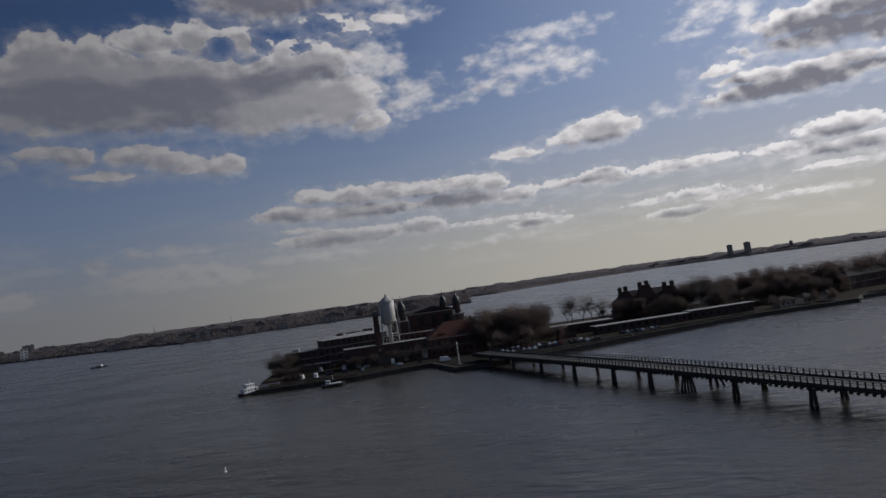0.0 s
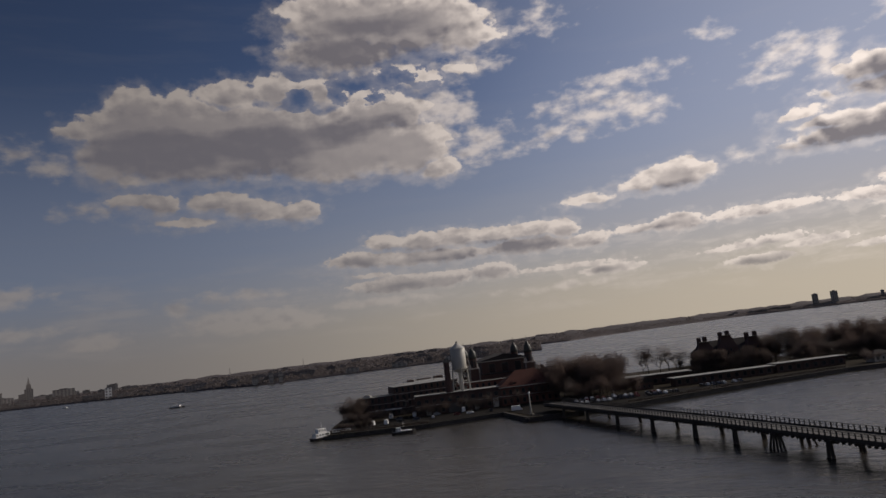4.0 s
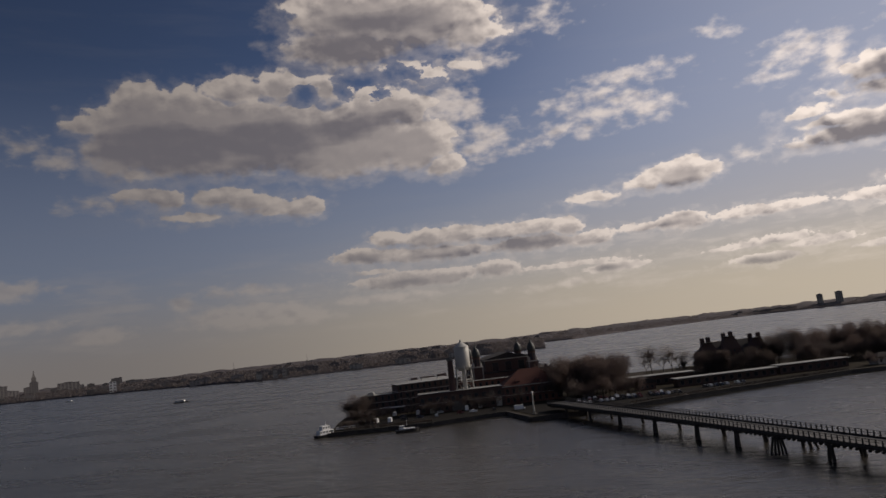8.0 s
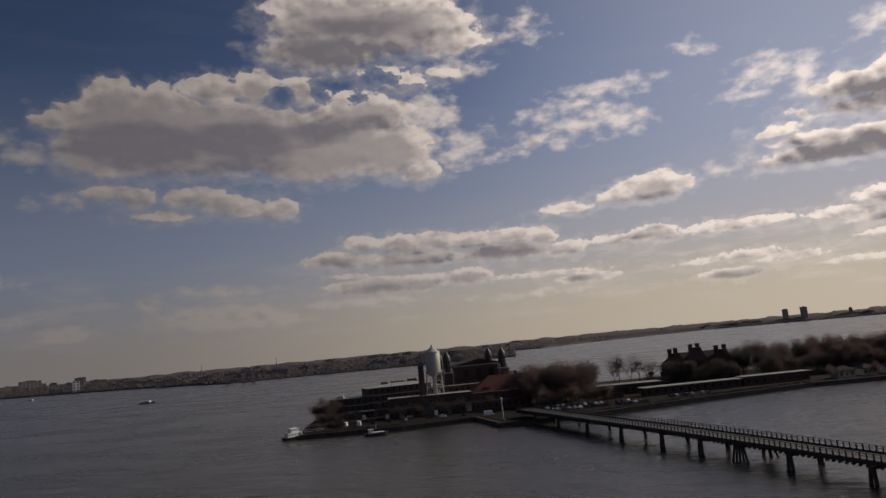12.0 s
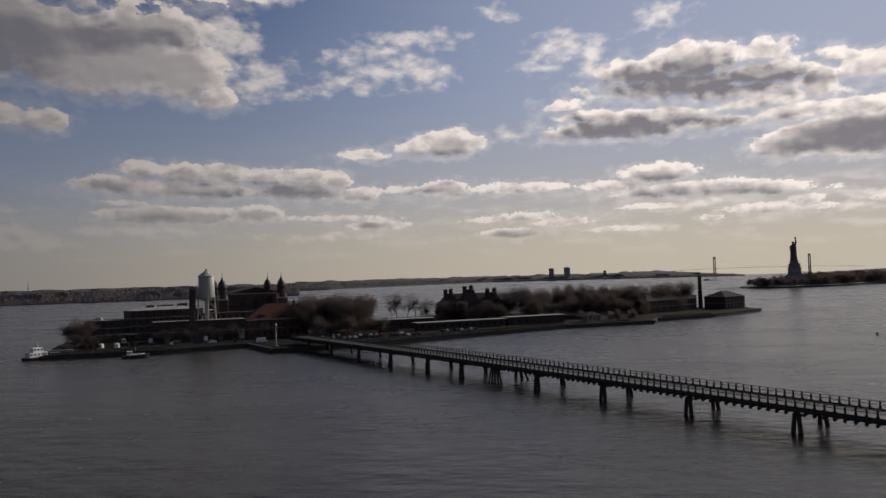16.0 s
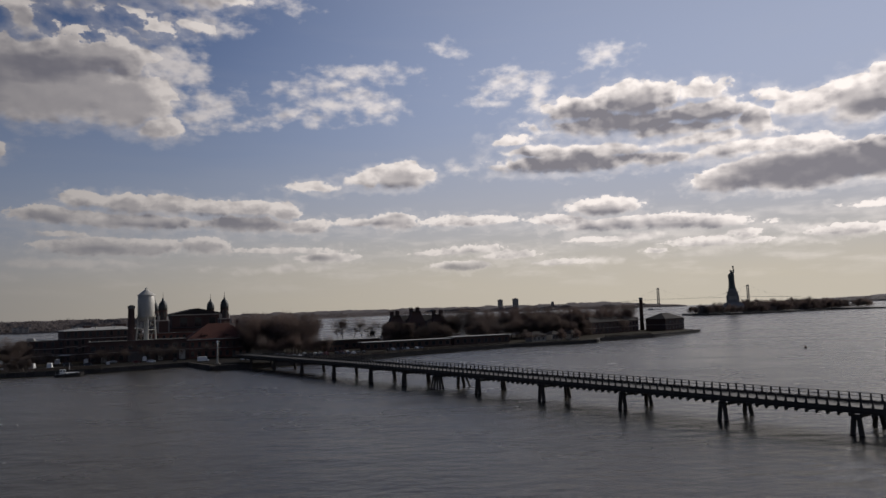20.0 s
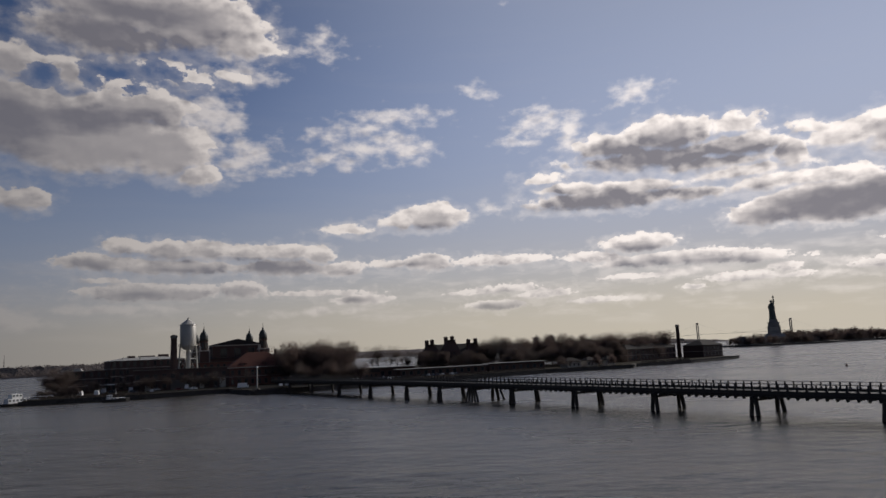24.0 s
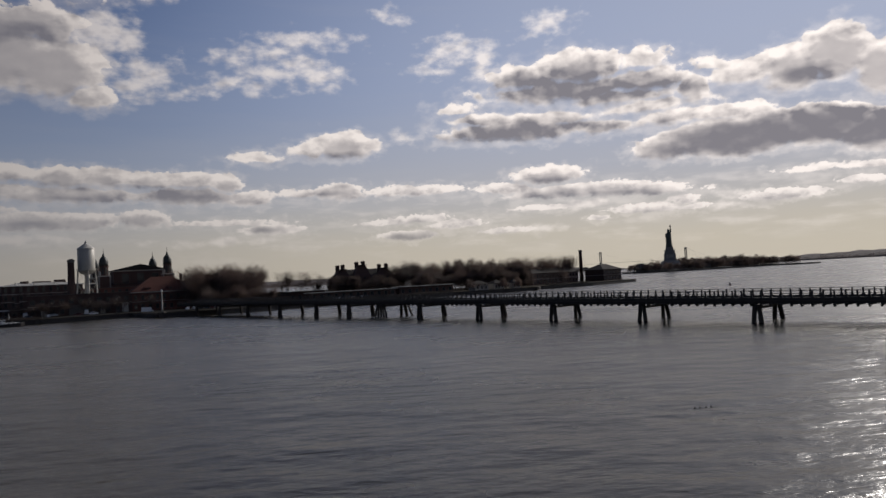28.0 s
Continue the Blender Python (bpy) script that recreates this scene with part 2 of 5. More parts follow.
def build_sky():
    tree = world.node_tree
    tree.nodes.clear()
    n = Nodes(tree)
    way = n.vec("NORMALIZE", n.add("ShaderNodeTexCoord").outputs["Generated"])
    split = n.add("ShaderNodeSeparateXYZ")
    n.feed(split.inputs[0], way)
    x, y, z = split.outputs
    az = n.math("MULTIPLY", n.math("ARCTAN2", x, y), 180 / math.pi)
    el = n.math("MULTIPLY", n.math("ARCSINE", z), 180 / math.pi)
    join = n.add("ShaderNodeCombineXYZ")
    n.feed(join.inputs[0], az)
    n.feed(join.inputs[1], el)
    place = join.outputs[0]
    sky = n.add("ShaderNodeTexSky", sky_type="NISHITA", sun_disc=False, sun_elevation=SUN_EL, sun_rotation=SUN_AZ,
                air_density=1.0, dust_density=0.4, ozone_density=3.0)
    clear = n.vec("SCALE", sky.outputs[0])
    clear.node.inputs["Scale"].default_value = SKY_GAIN
    facing = n.vec("DOT_PRODUCT", way, tuple(sun_dir))
    sunny = n.ramp(facing, -0.15, 0.85)
    clear = n.vec("SCALE", clear)
    n.feed(clear.node.inputs["Scale"], n.math("MULTIPLY_ADD", sunny, 0.50, 0.58))
    # thin bright air towards the sun, and low haze over the water
    clear = n.vec("MULTIPLY", clear, (0.92, 0.93, 1.09))
    clear = n.mix(n.ramp(facing, 0.4, 1.0, 0.0, 0.85), clear, (*VEIL, 1))
    # an unseen glow close round the sun, added to brighten the water on that side
    ring = n.vec("SCALE", (1.0, 0.97, 0.9))
    n.feed(ring.node.inputs["Scale"], n.ramp(facing, 0.976, 1.0, 0.0, 4.0))
    clear = n.vec("ADD", clear, ring)
    deeper = n.vec("SCALE", clear)
    n.feed(deeper.node.inputs["Scale"], n.ramp(el, 12.0, 34.0, 1.04, 0.8))
    clear = deeper
    pale = n.mix(sunny, (0.19, 0.225, 0.30, 1), (0.44, 0.46, 0.51, 1))
    clear = n.mix(n.ramp(el, 24.0, 4.0, 0.0, 0.65), clear, pale)
    haze = n.mix(sunny, (*HAZE_EAST, 1), n.mix(n.ramp(el, 2.0, 9.0), (*HAZE_SOUTH, 1), (*HAZE_HIGH, 1)))
    streak = n.noise(n.vec("MULTIPLY", place, (0.09, 0.75, 1.0)), 1.0, 5.0, 0.55)
    top = n.math("MULTIPLY_ADD", sunny, 7.5, 8.0)
    veil = n.math("ADD", n.ramp(el, top, 0.0, 0.0, 0.95), n.math("MULTIPLY_ADD", streak, 0.16, -0.08), clamp=True)
    clear = n.mix(veil, clear, haze)
    # ragged outlines: broad lumps and fine curls that shrink towards the horizon
    size = n.ramp(el, 1.0, 20.0, 0.32, 1.0)
    curl = n.vec("SUBTRACT", n.noise(place, 0.75, 3.0, 0.5, "Color"), (0.5, 0.5, 0.5))
    curled = n.vec("MULTIPLY", curl, (1.5, 1.0, 0.0))
    bent = n.vec("SCALE", curled)
    n.feed(bent.node.inputs["Scale"], size)
    bent = n.vec("ADD", place, bent)

    towards_sun = n.vec("SCALE", (0.3, 0.62, 0.0))
    n.feed(towards_sun.node.inputs["Scale"], size)

    def depth_in(group, spot):
        node = n.add("ShaderNodeGroup", node_tree=group)
        n.feed(node.inputs[0], spot)
        return node.outputs[0]

    body_field = puff_field("solid_cloud", BANK_WEST, BANK_UPPER, BANK_LOW, BANK_EAST, BANK_SOUTH, BANK_AROUND, BANK_HIGH)
    solid, above = depth_in(body_field, bent), depth_in(body_field, n.vec("ADD", bent, towards_sun))
    gaps = depth_in(puff_field("cloud_gaps", GAPS), bent)
    wisps = depth_in(puff_field("cloud_wisps", WISPS_WEST, WISPS_EAST, WISPS_HIGH), bent)
    cores = depth_in(puff_field("cloud_shade_cores", SHADE_CORES_WEST, SHADE_CORES_EAST, blend=0.5), bent)
    spread = n.vec("MULTIPLY", place, (1.0, 1.45, 1.0))
    coarse, fine = n.noise(spread, 0.7, 6.0, 0.52), n.noise(spread, 2.1, 5.0, 0.52)
    billow = n.math("ADD", coarse, n.math("MULTIPLY", n.math("SUBTRACT", fine, coarse), n.ramp(el, 4.0, 15.0, 0.85, 0.0)))
    round_here, round_up = (n.noise(n.vec("ADD", spread, step), 0.75, 2.5, 0.42) for step in ((0, 0, 0), (0.35, 0.7, 0)))
    tuft = n.noise(n.vec("MULTIPLY", place, (0.8, 1.4, 1.0)), 0.85, 6.0, 0.52)
    soft = n.noise(n.vec("MULTIPLY", place, (0.3, 1.5, 1.0)), 0.32, 3.0, 0.5)
    ragged = n.math("ADD", gaps, n.math("MULTIPLY_ADD", tuft, 2.6, -1.3))
    solid = n.math("MINIMUM", solid, n.math("MULTIPLY_ADD", ragged, -1.3, 0.15))
    rough = n.math("MULTIPLY", n.math("MULTIPLY_ADD", billow, 1.9, -0.9), size)
    edge = n.math("ADD", solid, rough)
    width = n.math("MULTIPLY", n.ramp(n.math("DIVIDE", n.math("SUBTRACT", above, solid), size), -0.35, 0.5, 0.3, 1.25), size)
    cover = n.ramp(n.math("DIVIDE", n.math("ADD", edge, 0.05), width), 0.0, 1.0)
    thin_edge = n.math("ADD", wisps, n.math("MULTIPLY", n.math("MULTIPLY_ADD", tuft, 3.6, -1.75), size))
    thin_cover = n.math("MULTIPLY", n.ramp(n.math("DIVIDE", thin_edge, size), -0.6, 1.2), 0.8)
    fringe = n.math("MULTIPLY", n.ramp(n.math("DIVIDE", n.math("ADD", edge, n.math("MULTIPLY_ADD", tuft, 2.0, -1.0)), size), -0.7, 0.6), 0.3)
    bank_noise = n.noise(n.vec("MULTIPLY", place, (0.22, 1.1, 1.0)), 0.8, 6.0, 0.55)
    bank = n.math("MULTIPLY", n.ramp(bank_noise, 0.45, 0.7), n.math("MULTIPLY", n.ramp(el, 0.8, 3.0), n.ramp(el, 9.0, 5.0)))
    fringe = n.math("MAXIMUM", fringe, n.math("MULTIPLY", bank, 0.4))
    cover = n.math("MAXIMUM", n.math("MAXIMUM", cover, thin_cover), fringe)
    low = n.ramp(el, 0.3, 9.0)
    cover = n.math("MULTIPLY", cover, n.math("MULTIPLY_ADD", low, 0.45, n.math("MULTIPLY_ADD", sunny, 0.15, 0.38)))
    # shade painted into the clouds: grey where thick, with rounded lumps lit on the sun's side
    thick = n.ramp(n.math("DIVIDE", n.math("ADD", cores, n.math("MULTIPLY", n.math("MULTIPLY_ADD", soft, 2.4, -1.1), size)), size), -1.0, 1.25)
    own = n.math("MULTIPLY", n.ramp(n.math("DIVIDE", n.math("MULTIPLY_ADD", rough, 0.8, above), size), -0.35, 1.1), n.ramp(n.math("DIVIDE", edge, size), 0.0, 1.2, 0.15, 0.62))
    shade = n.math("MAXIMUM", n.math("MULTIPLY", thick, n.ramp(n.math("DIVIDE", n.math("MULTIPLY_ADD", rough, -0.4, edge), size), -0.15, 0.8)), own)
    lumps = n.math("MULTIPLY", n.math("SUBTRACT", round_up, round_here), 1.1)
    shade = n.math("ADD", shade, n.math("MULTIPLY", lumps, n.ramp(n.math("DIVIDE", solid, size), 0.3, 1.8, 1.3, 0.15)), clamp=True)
    # clouds near the sun have brighter rims
    lit = n.vec("SCALE", (*CLOUD_LIGHT,))
    n.feed(lit.node.inputs["Scale"], n.ramp(facing, 0.0, 1.0, 0.56, 2.2))
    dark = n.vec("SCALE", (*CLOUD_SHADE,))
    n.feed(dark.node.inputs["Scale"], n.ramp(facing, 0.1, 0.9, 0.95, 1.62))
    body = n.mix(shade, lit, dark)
    back = n.add("ShaderNodeBackground")
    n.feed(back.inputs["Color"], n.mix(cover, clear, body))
    back.inputs["Strength"].default_value = 1.0
    tree.links.new(back.outputs[0], n.add("ShaderNodeOutputWorld").inputs[0])


build_sky()

# ---- materials ----
def surface(name, colour, rough=0.8, metal=0.0, grain=1.5, wear=0.25, broad=0.12, bump=0.15, bump_size=None, spread=0.0, spec=0.5):
    """A node material with fine grain, broad stains, a little relief and, with spread, a tone of its own for each object."""
    m = bpy.data.materials.new(name)
    m.use_nodes = True
    n = Nodes(m.node_tree)
    shader = m.node_tree.nodes["Principled BSDF"]
    place = n.add("ShaderNodeNewGeometry").outputs["Position"]
    fine = n.noise(place, grain, 5.0, 0.6)
    wide = n.noise(place, broad, 3.0, 0.5)
    tone = n.math("ADD", n.math("MULTIPLY_ADD", fine, wear * 2, 1 - wear), n.math("MULTIPLY_ADD", wide, wear * 1.6, -wear * 0.8))
    if spread:
        own = n.add("ShaderNodeObjectInfo").outputs["Random"]
        tone = n.math("MULTIPLY", tone, n.math("MULTIPLY_ADD", own, 2 * spread, 1 - spread))
    shaded = n.vec("SCALE", (*colour,))
    n.feed(shaded.node.inputs["Scale"], tone)
    n.feed(shader.inputs["Base Color"], shaded)
    n.feed(shader.inputs["Roughness"], n.math("MULTIPLY_ADD", fine, 0.2, rough - 0.1, clamp=True))
    shader.inputs["Metallic"].default_value = metal
    shader.inputs["Specular IOR Level"].default_value = spec
    if bump:
        relief = n.add("ShaderNodeBump")
        relief.inputs["Strength"].default_value = bump
        relief.inputs["Distance"].default_value = 0.1
        n.feed(relief.inputs["Height"], n.noise(place, bump_size or grain * 2, 4.0, 0.6))
        n.feed(shader.inputs["Normal"], relief.outputs[0])
    return m


def thin(m, share=0.4):
    """Lets light pass through fine twigs to their far side."""
    tree = m.node_tree
    shader = tree.nodes["Principled BSDF"]
    glow = tree.nodes.new("ShaderNodeBsdfTranslucent")
    tree.links.new(shader.inputs["Base Color"].links[0].from_socket, glow.inputs["Color"])
    both = tree.nodes.new("ShaderNodeMixShader")
    both.inputs[0].default_value = share
    tree.links.new(shader.outputs[0], both.inputs[1])
    tree.links.new(glow.outputs[0], both.inputs[2])
    tree.links.new(both.outputs[0], tree.nodes["Material Output"].inputs["Surface"])
    return m


def water_surface():
    m = bpy.data.materials.new("harbour_water")
    m.use_nodes = True
    n = Nodes(m.node_tree)
    shader = m.node_tree.nodes["Principled BSDF"]
    place = n.add("ShaderNodeNewGeometry").outputs["Position"]
    along = n.vec("MULTIPLY", place, (0.55, 1.0, 1.0))
    murk = n.noise(along, 0.012, 4.0, 0.55)
    n.feed(shader.inputs["Base Color"], n.mix(n.ramp(murk, 0.3, 0.7), (0.026, 0.023, 0.018, 1), (0.036, 0.032, 0.025, 1)))
    gusts = n.noise(along, 0.02, 4.0, 0.6)
    slick = n.noise(along, 0.8, 4.0, 0.65)
    n.feed(shader.inputs["Roughness"], n.math("MULTIPLY", n.ramp(gusts, 0.3, 0.7, 0.22, 0.3), n.ramp(slick, 0.70, 0.62, 0.4, 1.0)))
    shader.inputs["IOR"].default_value = 1.33
    swell = n.noise(along, 0.09, 3.0, 0.5)
    chop = n.noise(along, 0.30, 3.0, 0.5)
    ripple = n.noise(along, 1.7, 4.0, 0.6)
    first, second, third = (n.add("ShaderNodeBump") for _ in range(3))
    for node, height, strength, distance in ((first, swell, 1.0, 0.9), (second, chop, 1.0, 0.5), (third, ripple, 1.0, 0.09)):
        node.inputs["Strength"].default_value = strength
        node.inputs["Distance"].default_value = distance
        n.feed(node.inputs["Height"], height)
    n.feed(second.inputs["Normal"], first.outputs[0])
    n.feed(third.inputs["Normal"], second.outputs[0])
    n.feed(shader.inputs["Normal"], third.outputs[0])
    return m


def window_glass(name="window_glass", colour=(0.02, 0.024, 0.028, 1), rough=0.08):
    m = bpy.data.materials.new(name)
    m.use_nodes = True
    shader = m.node_tree.nodes["Principled BSDF"]
    shader.inputs["Base Color"].default_value = colour
    shader.inputs["Roughness"].default_value = rough
    return m


WATER = water_surface()
GLASS = window_glass()
# A lighter copy of the glass for far panes, with distance haze put in.
FAR_GLASS = window_glass("hazed_window_glass", (0.07, 0.068, 0.07, 1), 0.4)
BRICK = surface("red_brick", (0.13, 0.055, 0.04), 0.85, grain=1.2, wear=0.3, spread=0.15)
DARK_BRICK = surface("dark_brown_brick", (0.07, 0.04, 0.033), 0.85, grain=1.2, wear=0.3, spread=0.15)
LIMESTONE = surface("pale_limestone", (0.42, 0.39, 0.34), 0.8, grain=0.9, wear=0.2)
GRANITE = surface("grey_granite", (0.22, 0.21, 0.195), 0.8, grain=0.8, wear=0.35, spread=0.2)
SEAWALL = surface("wet_seawall_stone", (0.045, 0.04, 0.035), 0.75, grain=0.7, wear=0.4, spread=0.25)
COPING = surface("dark_weathered_coping", (0.055, 0.048, 0.041), 0.9, grain=0.6, wear=0.3, spec=0.2)
CONCRETE = surface("weathered_concrete", (0.15, 0.14, 0.125), 0.85, grain=0.6, wear=0.25)
TILE_ROOF = surface("red_tile_roof", (0.075, 0.031, 0.024), 0.9, grain=2.0, wear=0.35, spec=0.15)
SLATE = surface("dark_slate_roof", (0.045, 0.04, 0.038), 0.95, grain=1.5, wear=0.3, spec=0.12)
TAR_ROOF = surface("pale_flat_roof", (0.24, 0.235, 0.22), 0.9, grain=0.4, wear=0.3)
PALE_ROOF = surface("pale_metal_roof", (0.27, 0.265, 0.25), 0.8, grain=0.5, wear=0.3)
COPPER = surface("green_black_copper", (0.032, 0.035, 0.03), 0.55, grain=1.5, wear=0.3)
TANK_PAINT = surface("silver_grey_tank_paint", (0.43, 0.41, 0.365), 0.45, metal=0.1, grain=0.8, wear=0.15)
WHITE = surface("white_paint", (0.78, 0.77, 0.74), 0.5, grain=0.8, wear=0.12, bump=0.03)
BLACK_STEEL = surface("dark_painted_steel", (0.036, 0.031, 0.028), 0.7, metal=0.0, grain=2.0, wear=0.3, bump=0.05)
PILE = surface("tarred_timber_pile", (0.045, 0.036, 0.028), 0.8, grain=3.0, wear=0.4, spread=0.25)
ASPHALT = surface("worn_asphalt", (0.022, 0.02, 0.018), 0.95, grain=0.8, wear=0.25, spec=0.03)
DECKING = surface("grey_bridge_deck", (0.065, 0.06, 0.055), 0.85, grain=0.8, wear=0.3)
GRASS = surface("winter_grass", (0.03, 0.025, 0.018), 0.95, grain=0.5, wear=0.4, spec=0.03)
BARK = surface("bare_bark", (0.075, 0.058, 0.045), 0.9, grain=3.0, wear=0.3, spread=0.2)
DARK_TWIG = thin(surface("dark_twigs", (0.1, 0.078, 0.068), 0.9, grain=0.6, wear=0.3, bump=0, spread=0.25))
TWIG = thin(surface("brown_twigs", (0.135, 0.1, 0.086), 0.9, grain=0.6, wear=0.3, bump=0, spread=0.25))
FRAME = surface("dark_window_frame", (0.09, 0.08, 0.07), 0.7, grain=2.0, wear=0.2, bump=0)
# Far woods, land, roofs and walls greyed: distance haze is put into their colours.
FAR_WOOD = thin(surface("hazed_bare_woods", (0.135, 0.118, 0.114), 0.95, grain=0.06, wear=0.25, broad=0.01, bump=0, spec=0.1), 0.5)
FAR_LAND = surface("hazed_hill_land", (0.085, 0.074, 0.074), 0.95, grain=0.03, wear=0.35, broad=0.006, bump=0, spec=0.1)
FAR_ROOF = surface("hazed_building_roofs", (0.17, 0.155, 0.15), 0.95, grain=0.2, wear=0.3, bump=0, spread=0.3, spec=0.1)
FAR_WALL = surface("hazed_building_walls", (0.23, 0.21, 0.195), 0.85, grain=0.2, wear=0.3, bump=0, spread=0.35)
RUBBER = surface("black_rubber", (0.02, 0.02, 0.02), 0.8, grain=4.0, wear=0.2, bump=0)
VERDIGRIS = surface("green_copper_statue", (0.075, 0.09, 0.075), 0.6, grain=0.5, wear=0.2)
RED_PAINT = surface("faded_red_paint", (0.11, 0.04, 0.035), 0.5, grain=2.0, wear=0.3)
CAR_PAINTS = [surface("car_paint_" + tone, c, 0.3, grain=2.0, wear=0.06, bump=0) for tone, c in
              (("white", (0.75, 0.75, 0.74)), ("silver", (0.42, 0.43, 0.44)), ("black", (0.02, 0.02, 0.022)), ("blue", (0.025, 0.033, 0.055)), ("red", (0.10, 0.018, 0.018)))]


# ---- shapes ----
def box(bm, centre, size, turn=0.0, taper=1.0):
    """A box whose top may be narrower; centre is the middle of its base."""
    c, s = math.cos(turn), math.sin(turn)
    rows = []
    for k, z in ((1.0, 0.0), (taper, size[2])):
        rows.append([bm.verts.new((centre[0] + c * x * k - s * y * k, centre[1] + s * x * k + c * y * k, centre[2] + z))
                     for x, y in ((-size[0] / 2, -size[1] / 2), (size[0] / 2, -size[1] / 2), (size[0] / 2, size[1] / 2), (-size[0] / 2, size[1] / 2))])
    lo, hi = rows
    bm.faces.new(lo[::-1])
    bm.faces.new(hi)
    for i in range(4):
        bm.faces.new((lo[i], lo[(i + 1) % 4], hi[(i + 1) % 4], hi[i]))


def rod(bm, a, b, r0, r1=None, sides=8):
    """A tapered rod from a to b."""
    a, b = Vector(a), Vector(b)
    r1 = r0 if r1 is None else r1
    way = (b - a).normalized()
    u = way.orthogonal().normalized()
    v = way.cross(u)
    rings = []
    for p, r in ((a, r0), (b, r1)):
        rings.append([bm.verts.new(p + (u * math.cos(k * math.tau / sides) + v * math.sin(k * math.tau / sides)) * max(r, 1e-4)) for k in range(sides)])
    for i in range(sides):
        bm.faces.new((rings[0][i], rings[0][(i + 1) % sides], rings[1][(i + 1) % sides], rings[1][i]))
    bm.faces.new(rings[0][::-1])
    bm.faces.new(rings[1])


def lathe(bm, profile, centre=(0, 0, 0), sides=20):
    """A turned body from (radius, height) pairs."""
    rings = [[bm.verts.new((centre[0] + r * math.cos(k * math.tau / sides), centre[1] + r * math.sin(k * math.tau / sides), centre[2] + z)) for k in range(sides)]
             for r, z in ((max(r, 1e-3), z) for r, z in profile)]
    for lo, hi in zip(rings, rings[1:]):
        for i in range(sides):
            bm.faces.new((lo[i], lo[(i + 1) % sides], hi[(i + 1) % sides], hi[i]))
    bm.faces.new(rings[0][::-1])
    bm.faces.new(rings[-1])


def prism(bm, outline, z0, z1):
    """An upright body over an outline that runs anticlockwise."""
    lo = [bm.verts.new((x, y, z0)) for x, y in outline]
    hi = [bm.verts.new((x, y, z1)) for x, y in outline]
    bm.faces.new(lo[::-1])
    bm.faces.new(hi)
    for i in range(len(lo)):
        j = (i + 1) % len(lo)
        bm.faces.new((lo[i], lo[j], hi[j], hi[i]))


def hip_roof(bm, w, d, z, rise, over=0.5, hip=1.0, thick=0.25):
    """A roof over a w x d plan; hip 1 slopes all four sides, 0 leaves gables."""
    w2, d2 = w / 2 + over, d / 2 + over
    ridge = max(0.01, w2 - hip * min(d2, w2 * 0.98))
    base = [(-w2, -d2), (w2, -d2), (w2, d2), (-w2, d2)]
    lo = [bm.verts.new((x, y, z)) for x, y in base]
    mid = [bm.verts.new((x, y, z + thick)) for x, y in base]
    a, b = bm.verts.new((-ridge, 0, z + thick + rise)), bm.verts.new((ridge, 0, z + thick + rise))
    bm.faces.new(lo[::-1])
    for i in range(4):
        bm.faces.new((lo[i], lo[(i + 1) % 4], mid[(i + 1) % 4], mid[i]))
    bm.faces.new((mid[0], mid[1], b, a))
    bm.faces.new((mid[2], mid[3], a, b))
    bm.faces.new((mid[1], mid[2], b))
    bm.faces.new((mid[3], mid[0], a))


def mesh_of(name, bm, material, smooth=False):
    bm.normal_update()
    me = bpy.data.meshes.new(name)
    bm.to_mesh(me)
    bm.free()
    me.materials.append(material)
    if smooth:
        me.polygons.foreach_set("use_smooth", [True] * len(me.polygons))
    return me


def part(name, bm, material, parent, label="", smooth=False):
    ob = new(name, mesh_of(name, bm, material, smooth) if isinstance(bm, bmesh.types.BMesh) else bm)
    ob.parent = parent
    return tagged(ob, label)


def thing(name, label, category, at=(0, 0, 0), turn=0.0, group="", kind=""):
    ob = new(name)
    ob.matrix_basis = pose(*at, 0, 0, turn)
    return tagged(ob, label, category, group, kind)


def solo(name, bm, material, label, category="", kind="", at=(0, 0, 0), turn=0.0, smooth=False, group=""):
    ob = new(name, mesh_of(name, bm, material, smooth))
    ob.matrix_basis = pose(*at, 0, 0, turn)
    return tagged(ob, label, category, group, kind)


def shaped(make, *args, **kw):
    bm = bmesh.new()
    make(bm, *args, **kw)
    return bm


def boxes(*rows):
    bm = bmesh.new()
    for row in rows:
        box(bm, *row)
    return bm


def rods(*rows):
    bm = bmesh.new()
    for row in rows:
        rod(bm, *row)
    return bm


# ---- water and land ----
bm = bmesh.new()
prism(bm, [(-5200, -1500), (5200, -1500), (5200, 5200), (-5200, 5200)], -6, 0)
solo("water", bm, WATER, "calm grey-green harbour water with small wind ripples", "water", "structure")

GROUND = 2.4
SHORE = [(-224, 350), (-171, 367), (-135, 395), (-110, 360), (-98, 366), (-68, 384), (-14, 433), (49, 483), (112, 508), (119, 530), (169, 563), (227, 626), (225, 662), (150, 690), (60, 640), (-40, 640), (-150, 600), (-262, 540), (-262, 430), (-246, 392)]
bm = bmesh.new()
prism(bm, SHORE, -3, GROUND - 0.25)
solo("ground", bm, GRASS, "island ground of winter grass and paving", "ground", "structure")


def along_shore(i):
    a, b = Vector(SHORE[i]), Vector(SHORE[i + 1])
    return a, (b - a).normalized(), (b - a).length


